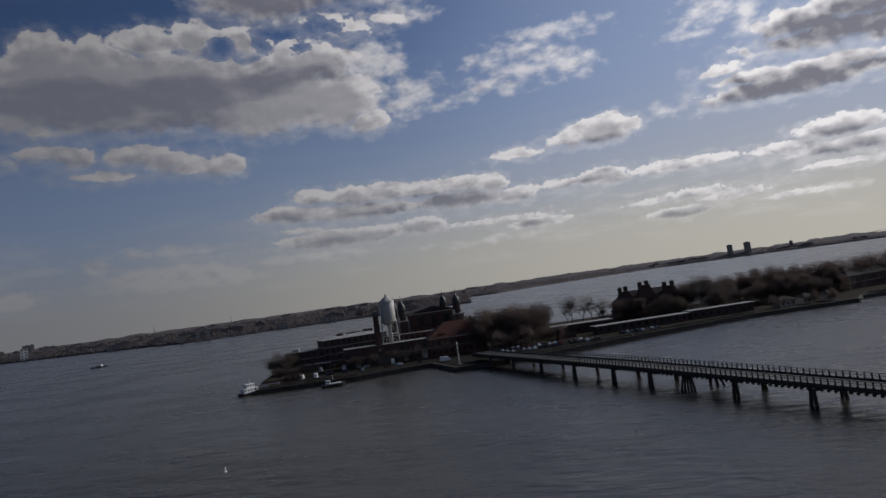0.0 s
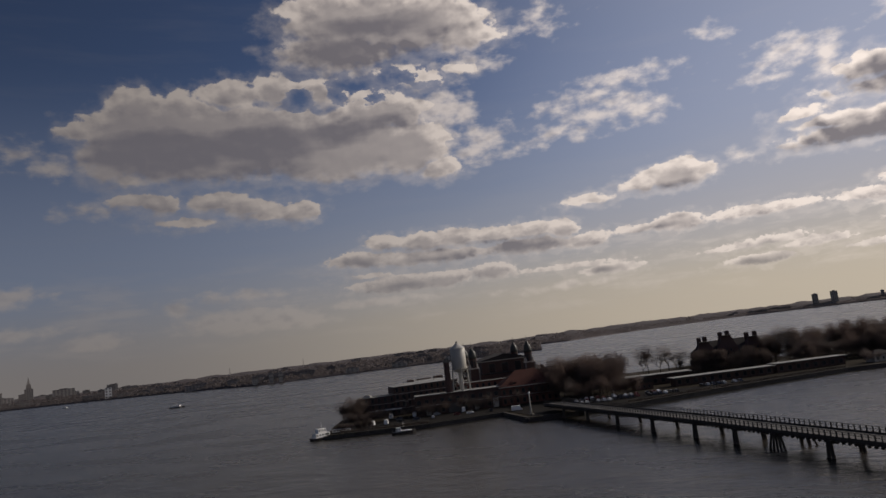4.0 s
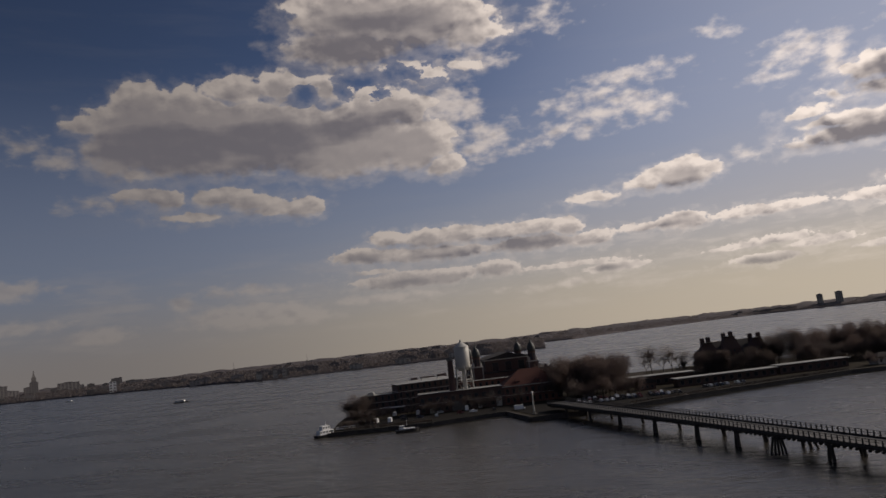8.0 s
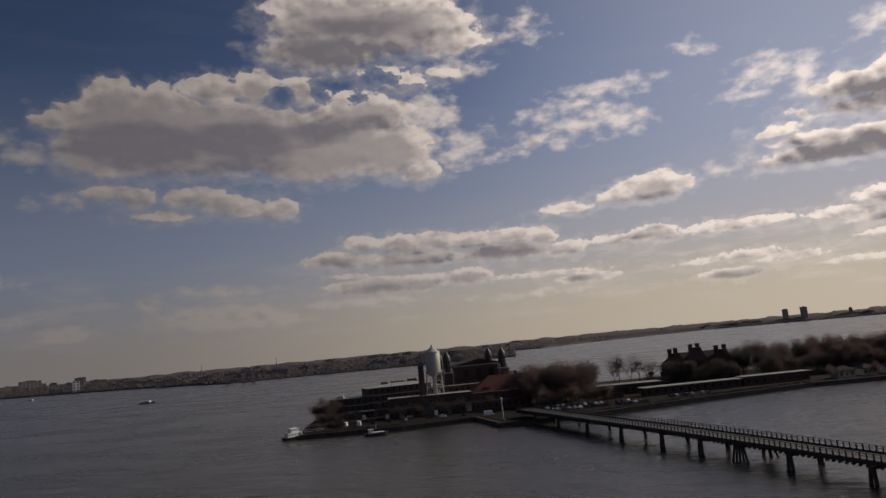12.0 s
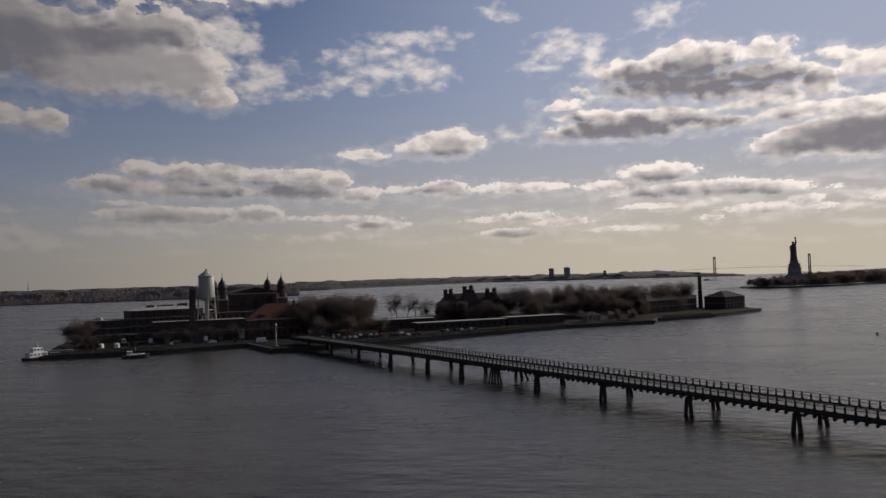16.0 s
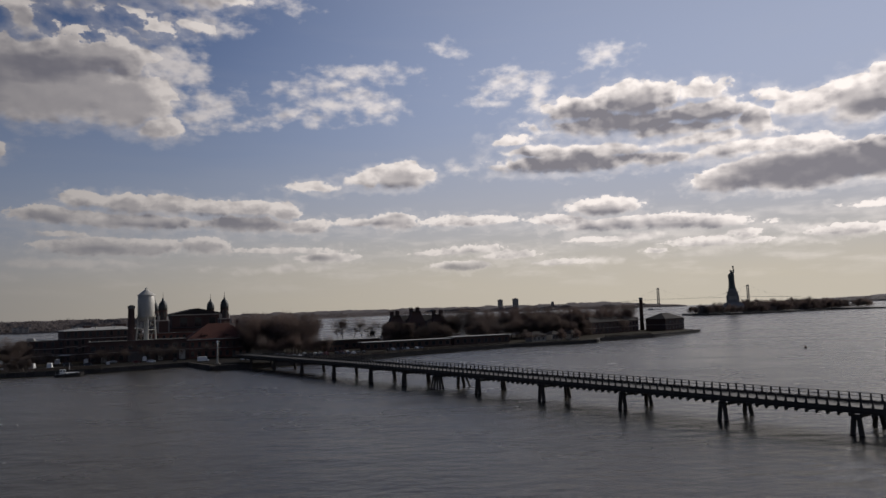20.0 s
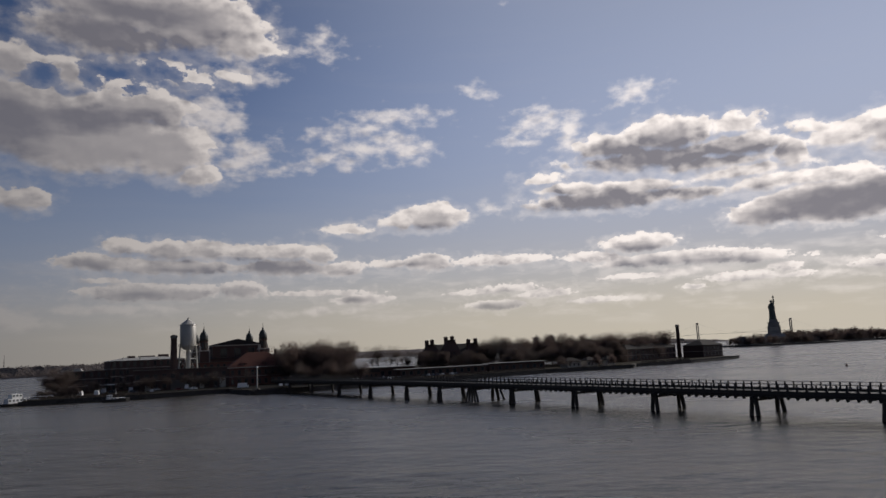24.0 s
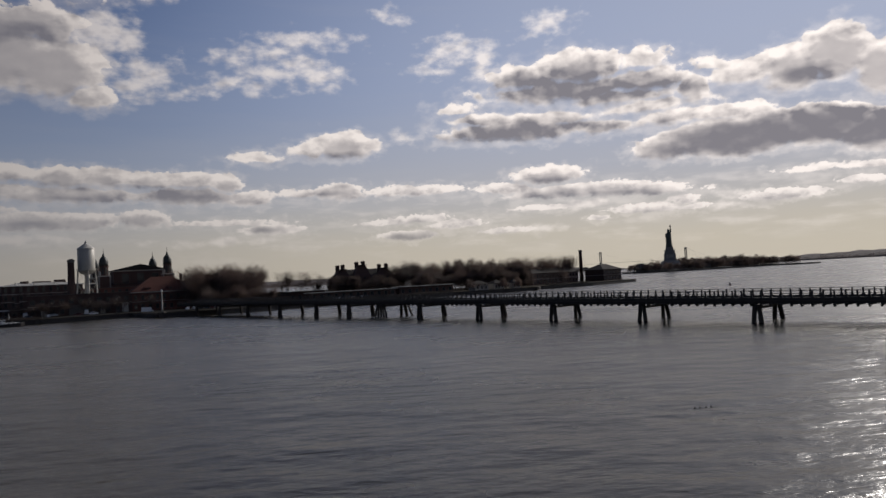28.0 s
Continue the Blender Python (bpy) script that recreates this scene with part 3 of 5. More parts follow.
# granite seawall, block by block, with a pale coping
seawall = thing("seawall", "dark tide-stained granite seawall round the island", "seawall", kind="structure")
block_mesh = mesh_of("stone", boxes(((0, 0, 0), (3.9, 1.0, 1.5), 0, 0.985)), SEAWALL)
cope_mesh = mesh_of("coping", boxes(((0, 0, 0), (7.94, 1.5, 0.35))), COPING)
for i in range(11):
    a, way, length = along_shore(i)
    turn = math.degrees(math.atan2(way.y, way.x))
    out = Vector((way.y, -way.x))
    count = max(1, int(length / 4))
    for row in range(2):
        for k in range(count + row):
            p = a + way * min(length, (k + 0.5 - 0.5 * row) * length / count) + out * (0.45 - 0.12 * row)
            s = part("stone", block_mesh, SEAWALL, seawall)
            s.matrix_basis = pose(p.x, p.y, -0.9 + row * 1.52, 0, 0, turn) @ Matrix.Diagonal((length / count / 4.0, 1, 1, 1))
    count = max(1, round(length / 8))
    for k in range(count):
        p = a + way * ((k + 0.5) * length / count) + out * 0.2
        s = part("coping", cope_mesh, COPING, seawall, "weathered stone coping")
        s.matrix_basis = pose(p.x, p.y, GROUND - 0.27, 0, 0, turn) @ Matrix.Diagonal((length / count / 8.0, 1, 1, 1))

bm = bmesh.new()
prism(bm, [(-222, 355), (-171, 372), (-134, 400), (-109, 366), (-100, 371), (-70, 389), (-16, 438), (47, 488), (44, 496), (-20, 452), (-72, 440), (-110, 425), (-150, 424), (-230, 392)], GROUND - 0.25, GROUND - 0.1)
solo("pavement", bm, ASPHALT, "worn asphalt quay and parking strip behind the seawall", "pavement", "structure")

# ---- bridge ----
BASE, WAY, SIDE = Vector((13.9, 229.5)), Vector((0.6236, -0.7817)), Vector((0.7817, 0.6236))
BENTS = (-172, -146, -118, -90, -62, -40, 0, 27.4, 55.7, 83.3, 111.5, 139.5, 167.5, 195.5, 223.5, 251.5)
S0, S1 = -196, 262
DECK_LOW, DECK_TOP = 4.15, 5.1


def crown(s):
    """The deck climbs gently towards the island."""
    return max(-0.3, min(1.0, 0.0068 * (83 - s)))


def over_bridge(s, side, z):
    p = BASE + WAY * s + SIDE * side
    return Vector((p.x, p.y, z + (crown(s) if z > 2 else 0)))


def beam(bm, s0, s1, side, z0, wide, high):
    """A beam of box section that follows the deck's climb."""
    rings = []
    for s in (s0, -64, 127, s1):
        rings.append([bm.verts.new(over_bridge(s, side + w, z)) for w, z in ((-wide / 2, z0), (wide / 2, z0), (wide / 2, z0 + high), (-wide / 2, z0 + high))])
    for lo, hi in zip(rings, rings[1:]):
        for i in range(4):
            bm.faces.new((lo[i], lo[(i + 1) % 4], hi[(i + 1) % 4], hi[i]))
    bm.faces.new(rings[0][::-1])
    bm.faces.new(rings[-1])


bridge = thing("trestle_bridge", "long low steel and timber trestle road bridge over the water", "bridge")
NEAR, FAR = 0.9, 11.1
bm = bmesh.new()
beam(bm, S0, S1, 6.0, DECK_TOP - 0.25, 10.6, 0.25)
part("deck", bm, DECKING, bridge, "grey worn road deck")
for side in (NEAR + 0.2, 6.0, FAR - 0.2):
    bm = bmesh.new()
    beam(bm, S0, S1, side, DECK_LOW + 0.15, 0.35, DECK_TOP - 0.27 - DECK_LOW - 0.15)
    part("girder", bm, BLACK_STEEL, bridge)
for side in (NEAR - 0.15, FAR + 0.15):
    bm = bmesh.new()
    beam(bm, S0, S1, side, DECK_TOP - 0.1, 0.3, 0.6)
    part("guard_beam", bm, BLACK_STEEL, bridge, "dark solid guard beam along the deck edge")
    for z in (DECK_TOP + 1.25, DECK_TOP + 1.95):
        bm = bmesh.new()
        beam(bm, S0, S1, side, z, 0.12, 0.12)
        part("handrail", bm, BLACK_STEEL, bridge, "thin dark handrail")
turn = math.degrees(math.atan2(WAY.y, WAY.x))
post_mesh = mesh_of("post", boxes(((0, 0, 0), (0.34, 0.24, 2.05)), ((0, 0, 0), (0.9, 0.32, 1.0), 0, 0.45)), BLACK_STEEL)
stub_mesh = mesh_of("short_post", boxes(((0, 0, 0), (0.3, 0.22, 1.72)), ((0, 0, 0), (0.7, 0.3, 0.8), 0, 0.5)), BLACK_STEEL)
joist_mesh = mesh_of("floor_beam", boxes(((0, 0, 0.28), (0.28, 12.0, 0.42)), ((0, -5.4, 0), (0.3, 0.8, 0.3)), ((0, 5.4, 0), (0.3, 0.8, 0.3))), BLACK_STEEL)
count = int((S1 - S0) / 4.2)
for k in range(count):
    s = S0 + 2 + k * 4.2
    for side in (NEAR - 0.15, FAR + 0.15):
        p = over_bridge(s, side, DECK_TOP)
        part("post", post_mesh, BLACK_STEEL, bridge).matrix_basis = pose(*p, 0, 0, turn)
        p = over_bridge(s + 2.1, side, DECK_TOP + 0.2)
        part("short_post", stub_mesh, BLACK_STEEL, bridge).matrix_basis = pose(*p, 0, 0, turn)
    for half in (0, 2.1):
        p = over_bridge(s + half, 6.0, DECK_LOW - 0.45)
        part("floor_beam", joist_mesh, BLACK_STEEL, bridge).matrix_basis = pose(*p, 0, 0, turn)


def pile_bent(s, many=False):
    """Two groups of raking piles under a cap beam."""
    bent = new("pile_bent")
    bent.parent = bridge
    bm = bmesh.new()
    rod(bm, over_bridge(s, NEAR - 0.6, DECK_LOW - 0.75), over_bridge(s, FAR + 0.6, DECK_LOW - 0.75), 0.32, sides=6)
    part("cap_beam", bm, PILE, bent)
    spots = (-2.6, -1.3, 0.0, 1.3, 2.6) if many else (-0.75, 0.75)
    for side, rake in ((NEAR, -0.2), (FAR + 0.4, 1.5)):
        for k, off in enumerate(spots):
            foot = over_bridge(s + off * (1.5 if many else 1.4 if side == NEAR else 2.0), side + rake * (1 if k % 2 == 0 or side == NEAR else 0.0), -2)
            head = over_bridge(s + off * (0.75 if many else 0.6), side, DECK_LOW - 0.45)
            part("raking_leg", rods((foot, head, 0.4 if many else 0.56, 0.36 if many else 0.5, 8)), PILE, bent)
        if side == NEAR:
            bm = bmesh.new()
            c = over_bridge(s, side, DECK_LOW - 0.85)
            box(bm, c, (1.5 if not many else 4.2, 0.9, 0.8), radians(turn))
            part("leg_cap", bm, PILE, bent)


for s in BENTS:
    pile_bent(s)
pile_bent(-20.8, True)

# ---- buildings on the island ----
TH = 24.0


def window_pair(name, w, h, deep=0.12):
    """Meshes of a window: a frame in one piece, and its pane."""
    f = bmesh.new()
    t = 0.14
    rings = []
    for x, z0, z1, y in ((w / 2 + t, -t * 1.6, h + t, deep / 2), (w / 2 + t, -t * 1.6, h + t, -deep / 2), (w / 2, 0, h, -deep / 2), (w / 2, 0, h, deep / 2)):
        rings.append([f.verts.new(v) for v in ((-x, y, z0), (x, y, z0), (x, y, z1), (-x, y, z1))])
    for a, b in zip(rings, rings[1:] + rings[:1]):
        for i in range(4):
            f.faces.new((a[i], a[(i + 1) % 4], b[(i + 1) % 4], b[i]))
    g = boxes(((0, 0.02, 0), (w - 0.02, 0.05, h - 0.02)))
    return mesh_of("window", f, FRAME), mesh_of("pane", g, GLASS)


WIN_TALL = window_pair("tall", 1.5, 2.6)
WIN_WIDE = window_pair("wide", 2.2, 2.4)
WIN_ARCH = window_pair("arch", 4.2, 6.0)
WIN_SMALL = window_pair("small", 1.0, 1.5)


def add_window(parent, kind, x, y, z, turn=0.0):
    w = part("window", kind[0], FRAME, parent)
    w.matrix_basis = pose(x, y, z, 0, 0, turn)
    part("pane", kind[1], GLASS, w, "dark glass pane")
    return w


def house(name, label, category, at, turn, w, d, h, wall, roof="flat", rise=3.0, roof_mat=None, storeys=2, bays=6, kind=None, side_bays=0, lift=1.2, hip=1.0, band=True, over=0.5):
    """A building with its base at z GROUND; its front looks along -y of its own axes."""
    ob = thing(name, label, category, (at[0], at[1], GROUND - 0.15), turn)
    part("wall", boxes(((0, 0, -0.3), (w, d, h + 0.3))), wall, ob)
    if roof == "flat":
        rim = bmesh.new()
        for c, s in (((0, -d / 2, h), (w + 0.5, 0.5, 0.4)), ((0, d / 2, h), (w + 0.5, 0.5, 0.4)), ((-w / 2, 0, h), (0.5, d - 0.5, 0.4)), ((w / 2, 0, h), (0.5, d - 0.5, 0.4))):
            box(rim, c, s)
        part("parapet", rim, wall, ob)
        cope = bmesh.new()
        for c, s in (((0, -d / 2, h + 0.4), (w + 0.8, 0.8, 0.22)), ((0, d / 2, h + 0.4), (w + 0.8, 0.8, 0.22)), ((-w / 2, 0, h + 0.4), (0.8, d - 0.8, 0.22)), ((w / 2, 0, h + 0.4), (0.8, d - 0.8, 0.22))):
            box(cope, c, s)
        part("coping", cope, CONCRETE, ob, "weathered stone coping")
        part("roof", boxes(((0, 0, h), (w - 0.5, d - 0.5, 0.25))), roof_mat or TAR_ROOF, ob, "flat felted roof")
    else:
        part("roof", shaped(hip_roof, w, d, h, rise, over, hip), roof_mat or SLATE, ob)
    if band:
        b = bmesh.new()
        for s in range(1, storeys):
            box(b, (0, 0, h * s / storeys - 0.15), (w + 0.24, d + 0.24, 0.3))
        if storeys > 1:
            part("string_course", b, LIMESTONE, ob, "pale stone band")
        else:
            b.free()
    kind = kind or WIN_TALL
    for s in range(storeys):
        z = h * s / storeys + lift
        for k in range(bays):
            add_window(ob, kind, -w / 2 + (k + 0.5) * w / bays, -d / 2 - 0.05, z)
        for k in range(side_bays):
            add_window(ob, kind, w / 2 + 0.05, -d / 2 + (k + 0.5) * d / side_bays, z, 90)
    return ob


def chimney(parent, x, y, z, h, w=1.6, d=1.2):
    c = part("chimney", boxes(((x, y, z), (w, d, h)), ((x, y, z + h), (w + 0.4, d + 0.4, 0.35)), ((x - w / 4, y, z + h + 0.35), (0.5, 0.5, 0.6)), ((x + w / 4, y, z + h + 0.35), (0.5, 0.5, 0.6))), DARK_BRICK, parent)
    return c


quay_house = house("quay_warehouse", "dark brick three-storey quay building with a white awning", "warehouse", (-232, 436), 20, 34, 18, 12.5, DARK_BRICK, storeys=3, bays=8, side_bays=3)
part("awning", boxes(((4, -10.2, 4.4), (17, 2.6, 0.3)), ((4, -11.4, 4.0), (17, 0.15, 0.6))), WHITE, quay_house, "long white canvas awning")
part("skylight", boxes(((-11, 0, 13.2), (5, 6, 1.6), 0, 0.6)), TAR_ROOF, quay_house, "pale raised roof light")

dormitory = house("dormitory_block", "long dark brick dormitory with a low pale metal roof", "building", (-209, 450), 38, 44, 20, 18.2, DARK_BRICK, "hip", 1.8, PALE_ROOF, storeys=4, bays=11, side_bays=4)
for x, y, w, h in ((-8, 0, 4, 2.0), (2, 3, 10, 1.8), (12, 2, 6, 2.4)):
    part("roof_house", boxes(((x, y, 19.25), (w, 5, h), 0, 0.9)), DARK_BRICK, dormitory)
for x in (-14, -4, 7, 17):
    part("vent", rods(((x, -6, 19.2), (x, -6, 20.6), 0.35, 0.35, 8)), TANK_PAINT, dormitory)

power_house = house("power_house", "dark brick power house with large grey doors", "power house", (-174, 430), TH, 58, 18, 11.5, DARK_BRICK, storeys=2, bays=12, kind=WIN_WIDE)
for x, w, h in ((-21, 3.0, 4.5), (-4, 9.0, 5.6), (9, 2.6, 3.8), (21, 3.4, 5.5)):
    d = part("door", boxes(((x, -9.1, 0), (w, 0.3, h))), CONCRETE if w > 5 else TANK_PAINT, power_house, "grey roller door")
    part("door_frame", boxes(((x - w / 2 - 0.15, -9.1, 0), (0.3, 0.4, h + 0.3)), ((x + w / 2 + 0.15, -9.1, 0), (0.3, 0.4, h + 0.3)), ((x, -9.1, h), (w, 0.4, 0.3))), BLACK_STEEL, d)

stack = thing("chimney_stack", "tall round dark brick smokestack beside the water tower", "chimney", (-180.5, 428, GROUND - 0.2))
part("shaft", shaped(lathe, [(2.4, 0), (2.2, 6), (1.75, 31), (1.75, 31.4)], sides=18), DARK_BRICK, stack, smooth=True)
part("cap", shaped(lathe, [(1.95, 30.6), (2.05, 31.2), (2.05, 32.2), (1.5, 32.3)], sides=18), CONCRETE, stack)
part("flue_liner", shaped(lathe, [(1.2, 32.2), (1.2, 32.7)], sides=14), BLACK_STEEL, stack)

tower = thing("water_tower", "silver-grey steel water tower with a conical roof on braced legs", "water tower", (-173.5, 432.5, GROUND + 0.2))
part("tank", shaped(lathe, [(0.6, 22.6), (3.0, 23.3), (4.6, 25.0), (4.75, 25.6), (4.75, 38.0), (4.6, 38.2)], sides=28), TANK_PAINT, tower, "riveted steel tank", True)
part("roof", shaped(lathe, [(5.05, 38.0), (4.95, 38.3), (0.7, 41.6), (0.5, 42.0)], sides=28), TANK_PAINT, tower, "conical roof")
part("finial", shaped(lathe, [(0.7, 41.5), (0.75, 42.3), (0.15, 42.8), (0.1, 43.2)], sides=10), TANK_PAINT, tower)
part("balcony", shaped(lathe, [(4.7, 25.2), (5.6, 25.2), (5.6, 25.4), (4.7, 25.4)], sides=28), TANK_PAINT, tower, "ring walkway")
rail = bmesh.new()
for k in range(20):
    a, b = k * math.tau / 20, (k + 1) * math.tau / 20
    pa, pb = Vector((5.6 * math.cos(a), 5.6 * math.sin(a), 26.4)), Vector((5.6 * math.cos(b), 5.6 * math.sin(b), 26.4))
    rod(rail, pa, pb, 0.05, sides=4)
    rod(rail, pa, pa - Vector((0, 0, 1.0)), 0.05, sides=4)
part("balcony_rail", rail, TANK_PAINT, tower)
part("riser_pipe", rods(((0, 0, 0), (0, 0, 23.0), 0.7, 0.7, 12)), TANK_PAINT, tower)
corners = []
for k in range(4):
    a = k * math.tau / 4 + 0.55
    foot, head = Vector((6.3 * math.cos(a), 6.3 * math.sin(a), 0)), Vector((4.6 * math.cos(a), 4.6 * math.sin(a), 25.6))
    corners.append((foot, head))
    part("leg", rods((foot, head, 0.55, 0.45, 8)), TANK_PAINT, tower)
for lev in (0.33, 0.68):
    for (f0, h0), (f1, h1) in zip(corners, corners[1:] + corners[:1]):
        part("strut", rods((f0.lerp(h0, lev), f1.lerp(h1, lev), 0.16, 0.16, 5)), TANK_PAINT, tower)
for lo, hi in ((0.0, 0.33), (0.33, 0.68), (0.68, 0.97)):
    for (f0, h0), (f1, h1) in zip(corners, corners[1:] + corners[:1]):
        part("brace", rods((f0.lerp(h0, lo), f1.lerp(h1, hi), 0.05, 0.05, 4), (f1.lerp(h1, lo), f0.lerp(h0, hi), 0.05, 0.05, 4)), TANK_PAINT, tower)

kitchen = house("kitchen_building", "red brick building with a red tiled hip roof and dormers", "building", (-136, 450), TH, 36, 24, 11.0, BRICK, "hip", 9.0, TILE_ROOF, storeys=2, bays=9, side_bays=4, over=1.2)
for x in (-9, 4):
    d = part("dormer", boxes(((x, -9.0, 11.4), (3.4, 4.0, 2.2))), BRICK, kitchen)
    part("dormer_roof", boxes(((x, -9.0, 13.6), (4.0, 4.6, 1.3), 0, 0.2)), TILE_ROOF, d)
    add_window(d, WIN_SMALL, x, -11.05, 11.8)
part("eave", boxes(((0, -13.3, 10.7), (38.6, 0.4, 0.5))), LIMESTONE, kitchen, "pale eaves gutter")
chimney(kitchen, 12, 3, 15, 6)

link = house("link_range", "long two-storey brick range with a pale roof edge", "building", (-168, 462), TH, 40, 12, 14.5, BRICK, storeys=3, bays=10)

# main hall with its four corner towers
HALL_TURN = 27.0
hall = house("main_hall", "great brick and limestone immigration hall with a low gabled roof", "hall", (-174, 517), HALL_TURN, 60, 46, 17, DARK_BRICK, "hip", 3.0, SLATE, storeys=2, bays=10, hip=0.3)
part("great_hall", boxes(((0, 0, 17), (34, 40, 9.5))), DARK_BRICK, hall)
part("great_roof", shaped(hip_roof, 40, 34, 26.5, 3.8, 0.8, 0.0), SLATE, hall, "low gabled copper roof").matrix_basis = pose(0, 0, 0, 0, 0, 90)
for x in (-9.5, 0, 9.5):
    add_window(hall, WIN_ARCH, x, -20.05, 18.0)
part("cornice", boxes(((0, 0, 25.8), (35.2, 41.2, 0.7))), LIMESTONE, hall, "pale stone cornice")


def corner_tower(x, y):
    t = thing("corner_tower", "brick and limestone tower with a dark copper dome and spire", "tower", (x, y, GROUND - 0.2), HALL_TURN, "towers of the main hall")
    part("shaft", boxes(((0, 0, 0), (6.8, 6.8, 22.5))), DARK_BRICK, t)
    part("quoin", boxes(*[((sx * 3.3, sy * 3.3, 0), (0.9, 0.9, 22.5)) for sx in (-1, 1) for sy in (-1, 1)]), GRANITE, t, "grey corner stones")
    part("cornice", boxes(((0, 0, 22.5), (7.6, 7.6, 0.7))), LIMESTONE, t)
    part("belfry", shaped(lathe, [(2.75, 23.2), (2.75, 29.0), (3.0, 29.2), (3.0, 29.7)], sides=8), DARK_BRICK, t, "eight-sided brick belfry")
    for k in range(8):
        a = k * math.tau / 8 + math.tau / 16
        o = part("opening", boxes(((0, 0, 0), (1.1, 0.12, 4.0)), ((0, 0, 4.0), (0.8, 0.12, 0.5), 0, 0.5)), GLASS, t, "dark arched opening")
        o.matrix_basis = pose(2.58 * math.cos(a), 2.58 * math.sin(a), 24.0, 0, 0, math.degrees(a) + 90)
    part("dome", shaped(lathe, [(2.75, 29.7), (2.85, 31.0), (2.75, 32.6), (2.35, 34.2), (1.55, 35.5), (0.8, 36.1), (0.7, 37.2), (0.22, 37.8)], sides=16), COPPER, t, "dark copper dome", True)
    part("spire", rods(((0, 0, 37.6), (0, 0, 41.4), 0.24, 0.05, 6)), COPPER, t)
    for k in range(4):
        a = radians(45 + 90 * k)
        part("pinnacle", shaped(lathe, [(0.5, 23.2), (0.5, 25.0), (0.15, 26.3)], (3.7 * math.cos(a), 3.7 * math.sin(a), 0), 8), LIMESTONE, t)
    return t


for x, y in ((-181.4, 478.9), (-146.0, 497.0), (-171, 545), (-206, 527)):
    corner_tower(x, y)

# hospital range with its chimneys
hospital = house("hospital_building", "large brick hospital with cross gables and tall paired chimneys", "hospital", (-16, 575), 20, 50, 22, 12.0, DARK_BRICK, "hip", 8.4, SLATE, storeys=3, bays=11, side_bays=4, hip=0.6)
for x, wide, top in ((-19.8, 12.0, 20.5), (-3.5, 13.5, 23.4), (15.7, 12.0, 20.5)):
    g = part("gable", boxes(((x, -7.5, 11.6), (wide, 8, 3.4)), ((x, -7.5, 15.0), (wide, 8, top - 15.0), 0, 0.5)), DARK_BRICK, hospital)
    part("gable_coping", boxes(((x, -7.5, top), (wide * 0.55, 8.4, 0.4))), COPING, g)
    for off in (-1.6, 1.6):
        add_window(g, WIN_SMALL, x + off, -11.55, 12.6)
for x, top in ((-22.0, 23.6), (-17.7, 24.0), (-6.2, 25.8), (-0.9, 26.2), (12.7, 23.4), (18.7, 23.7)):
    chimney(hospital, x, -5, 13.0, top - 13.0, 2.7, 2.2)

# ferry sheds along the basin
def long_shed(at, turn, w, d, h, label):
    ob = thing("ferry_shed", label, "shed", (at[0], at[1], GROUND - 0.2), turn)
    part("wall", boxes(((0, 0, -0.2), (w, d, h))), DARK_BRICK, ob)
    part("roof", boxes(((0, 0, h - 0.2), (w + 2.4, d + 3.0, 0.45))), TAR_ROOF, ob, "pale flat roof with overhang")
    n = int(w / 5)
    for k in range(n):
        add_window(ob, WIN_WIDE, -w / 2 + (k + 0.5) * w / n, -d / 2 - 0.05, 1.2)
        part("canopy_post", rods(((-w / 2 + k * w / n, -d / 2 - 1.3, 0), (-w / 2 + k * w / n, -d / 2 - 1.3, h - 0.2), 0.1, 0.1, 6)), BLACK_STEEL, ob)
    return ob


long_shed((-20, 478), 26, 62, 8, 4.8, "long low dark shed with a pale flat roof beside the basin")
long_shed((30, 505), 26, 44, 8, 5.4, "long low dark shed with a pale flat roof beside the basin")
long_shed((-60, 492), 20, 40, 10, 6.2, "low covered passage with a dark flat roof")
ferry_house = thing("ferry_pavilion", "small pavilion with an arched dark roof", "pavilion", (-66, 462, GROUND - 0.2), 24)
part("wall", boxes(((0, 0, 0), (11, 9, 4.0))), DARK_BRICK, ferry_house)
bm = bmesh.new()
arc = [(5.9 * math.cos(a), 4.0 + 3.0 * math.sin(a)) for a in [k * math.pi / 10 for k in range(11)]]
front, rear = [bm.verts.new((x, -5, z)) for x, z in arc], [bm.verts.new((x, 5, z)) for x, z in arc]
for i in range(10):
    bm.faces.new((front[i], rear[i], rear[i + 1], front[i + 1]))
bm.faces.new(front), bm.faces.new(rear[::-1]), bm.faces.new((front[0], front[-1], rear[-1], rear[0]))
part("roof", bm, SLATE, ferry_house, "barrel roof")
for x in (-3, 0, 3):
    add_window(ferry_house, WIN_SMALL, x, -4.55, 1.2)

# south end wards
ward = house("end_ward", "low hip-roofed brick ward at the island's far point", "building", (205, 648), 40, 30, 20, 10.0, DARK_BRICK, "hip", 5.0, SLATE, storeys=2, bays=6, side_bays=4)
house("ward_range", "long low brick ward range behind the seawall", "building", (148, 622), 42, 70, 14, 9.5, DARK_BRICK, "hip", 4.0, SLATE, storeys=2, bays=14)
house("boiler_house", "small dark brick boiler house under a hip roof", "building", (172, 660), 42, 22, 14, 11.0, DARK_BRICK, "hip", 3.0, SLATE, storeys=2, bays=4)
stack2 = thing("chimney_stack", "slim dark brick smokestack of the boiler house", "chimney", (186.5, 656, GROUND - 0.2))
part("shaft", shaped(lathe, [(1.9, 0), (1.5, 27.8), (1.5, 28.4)], sides=16), DARK_BRICK, stack2, smooth=True)
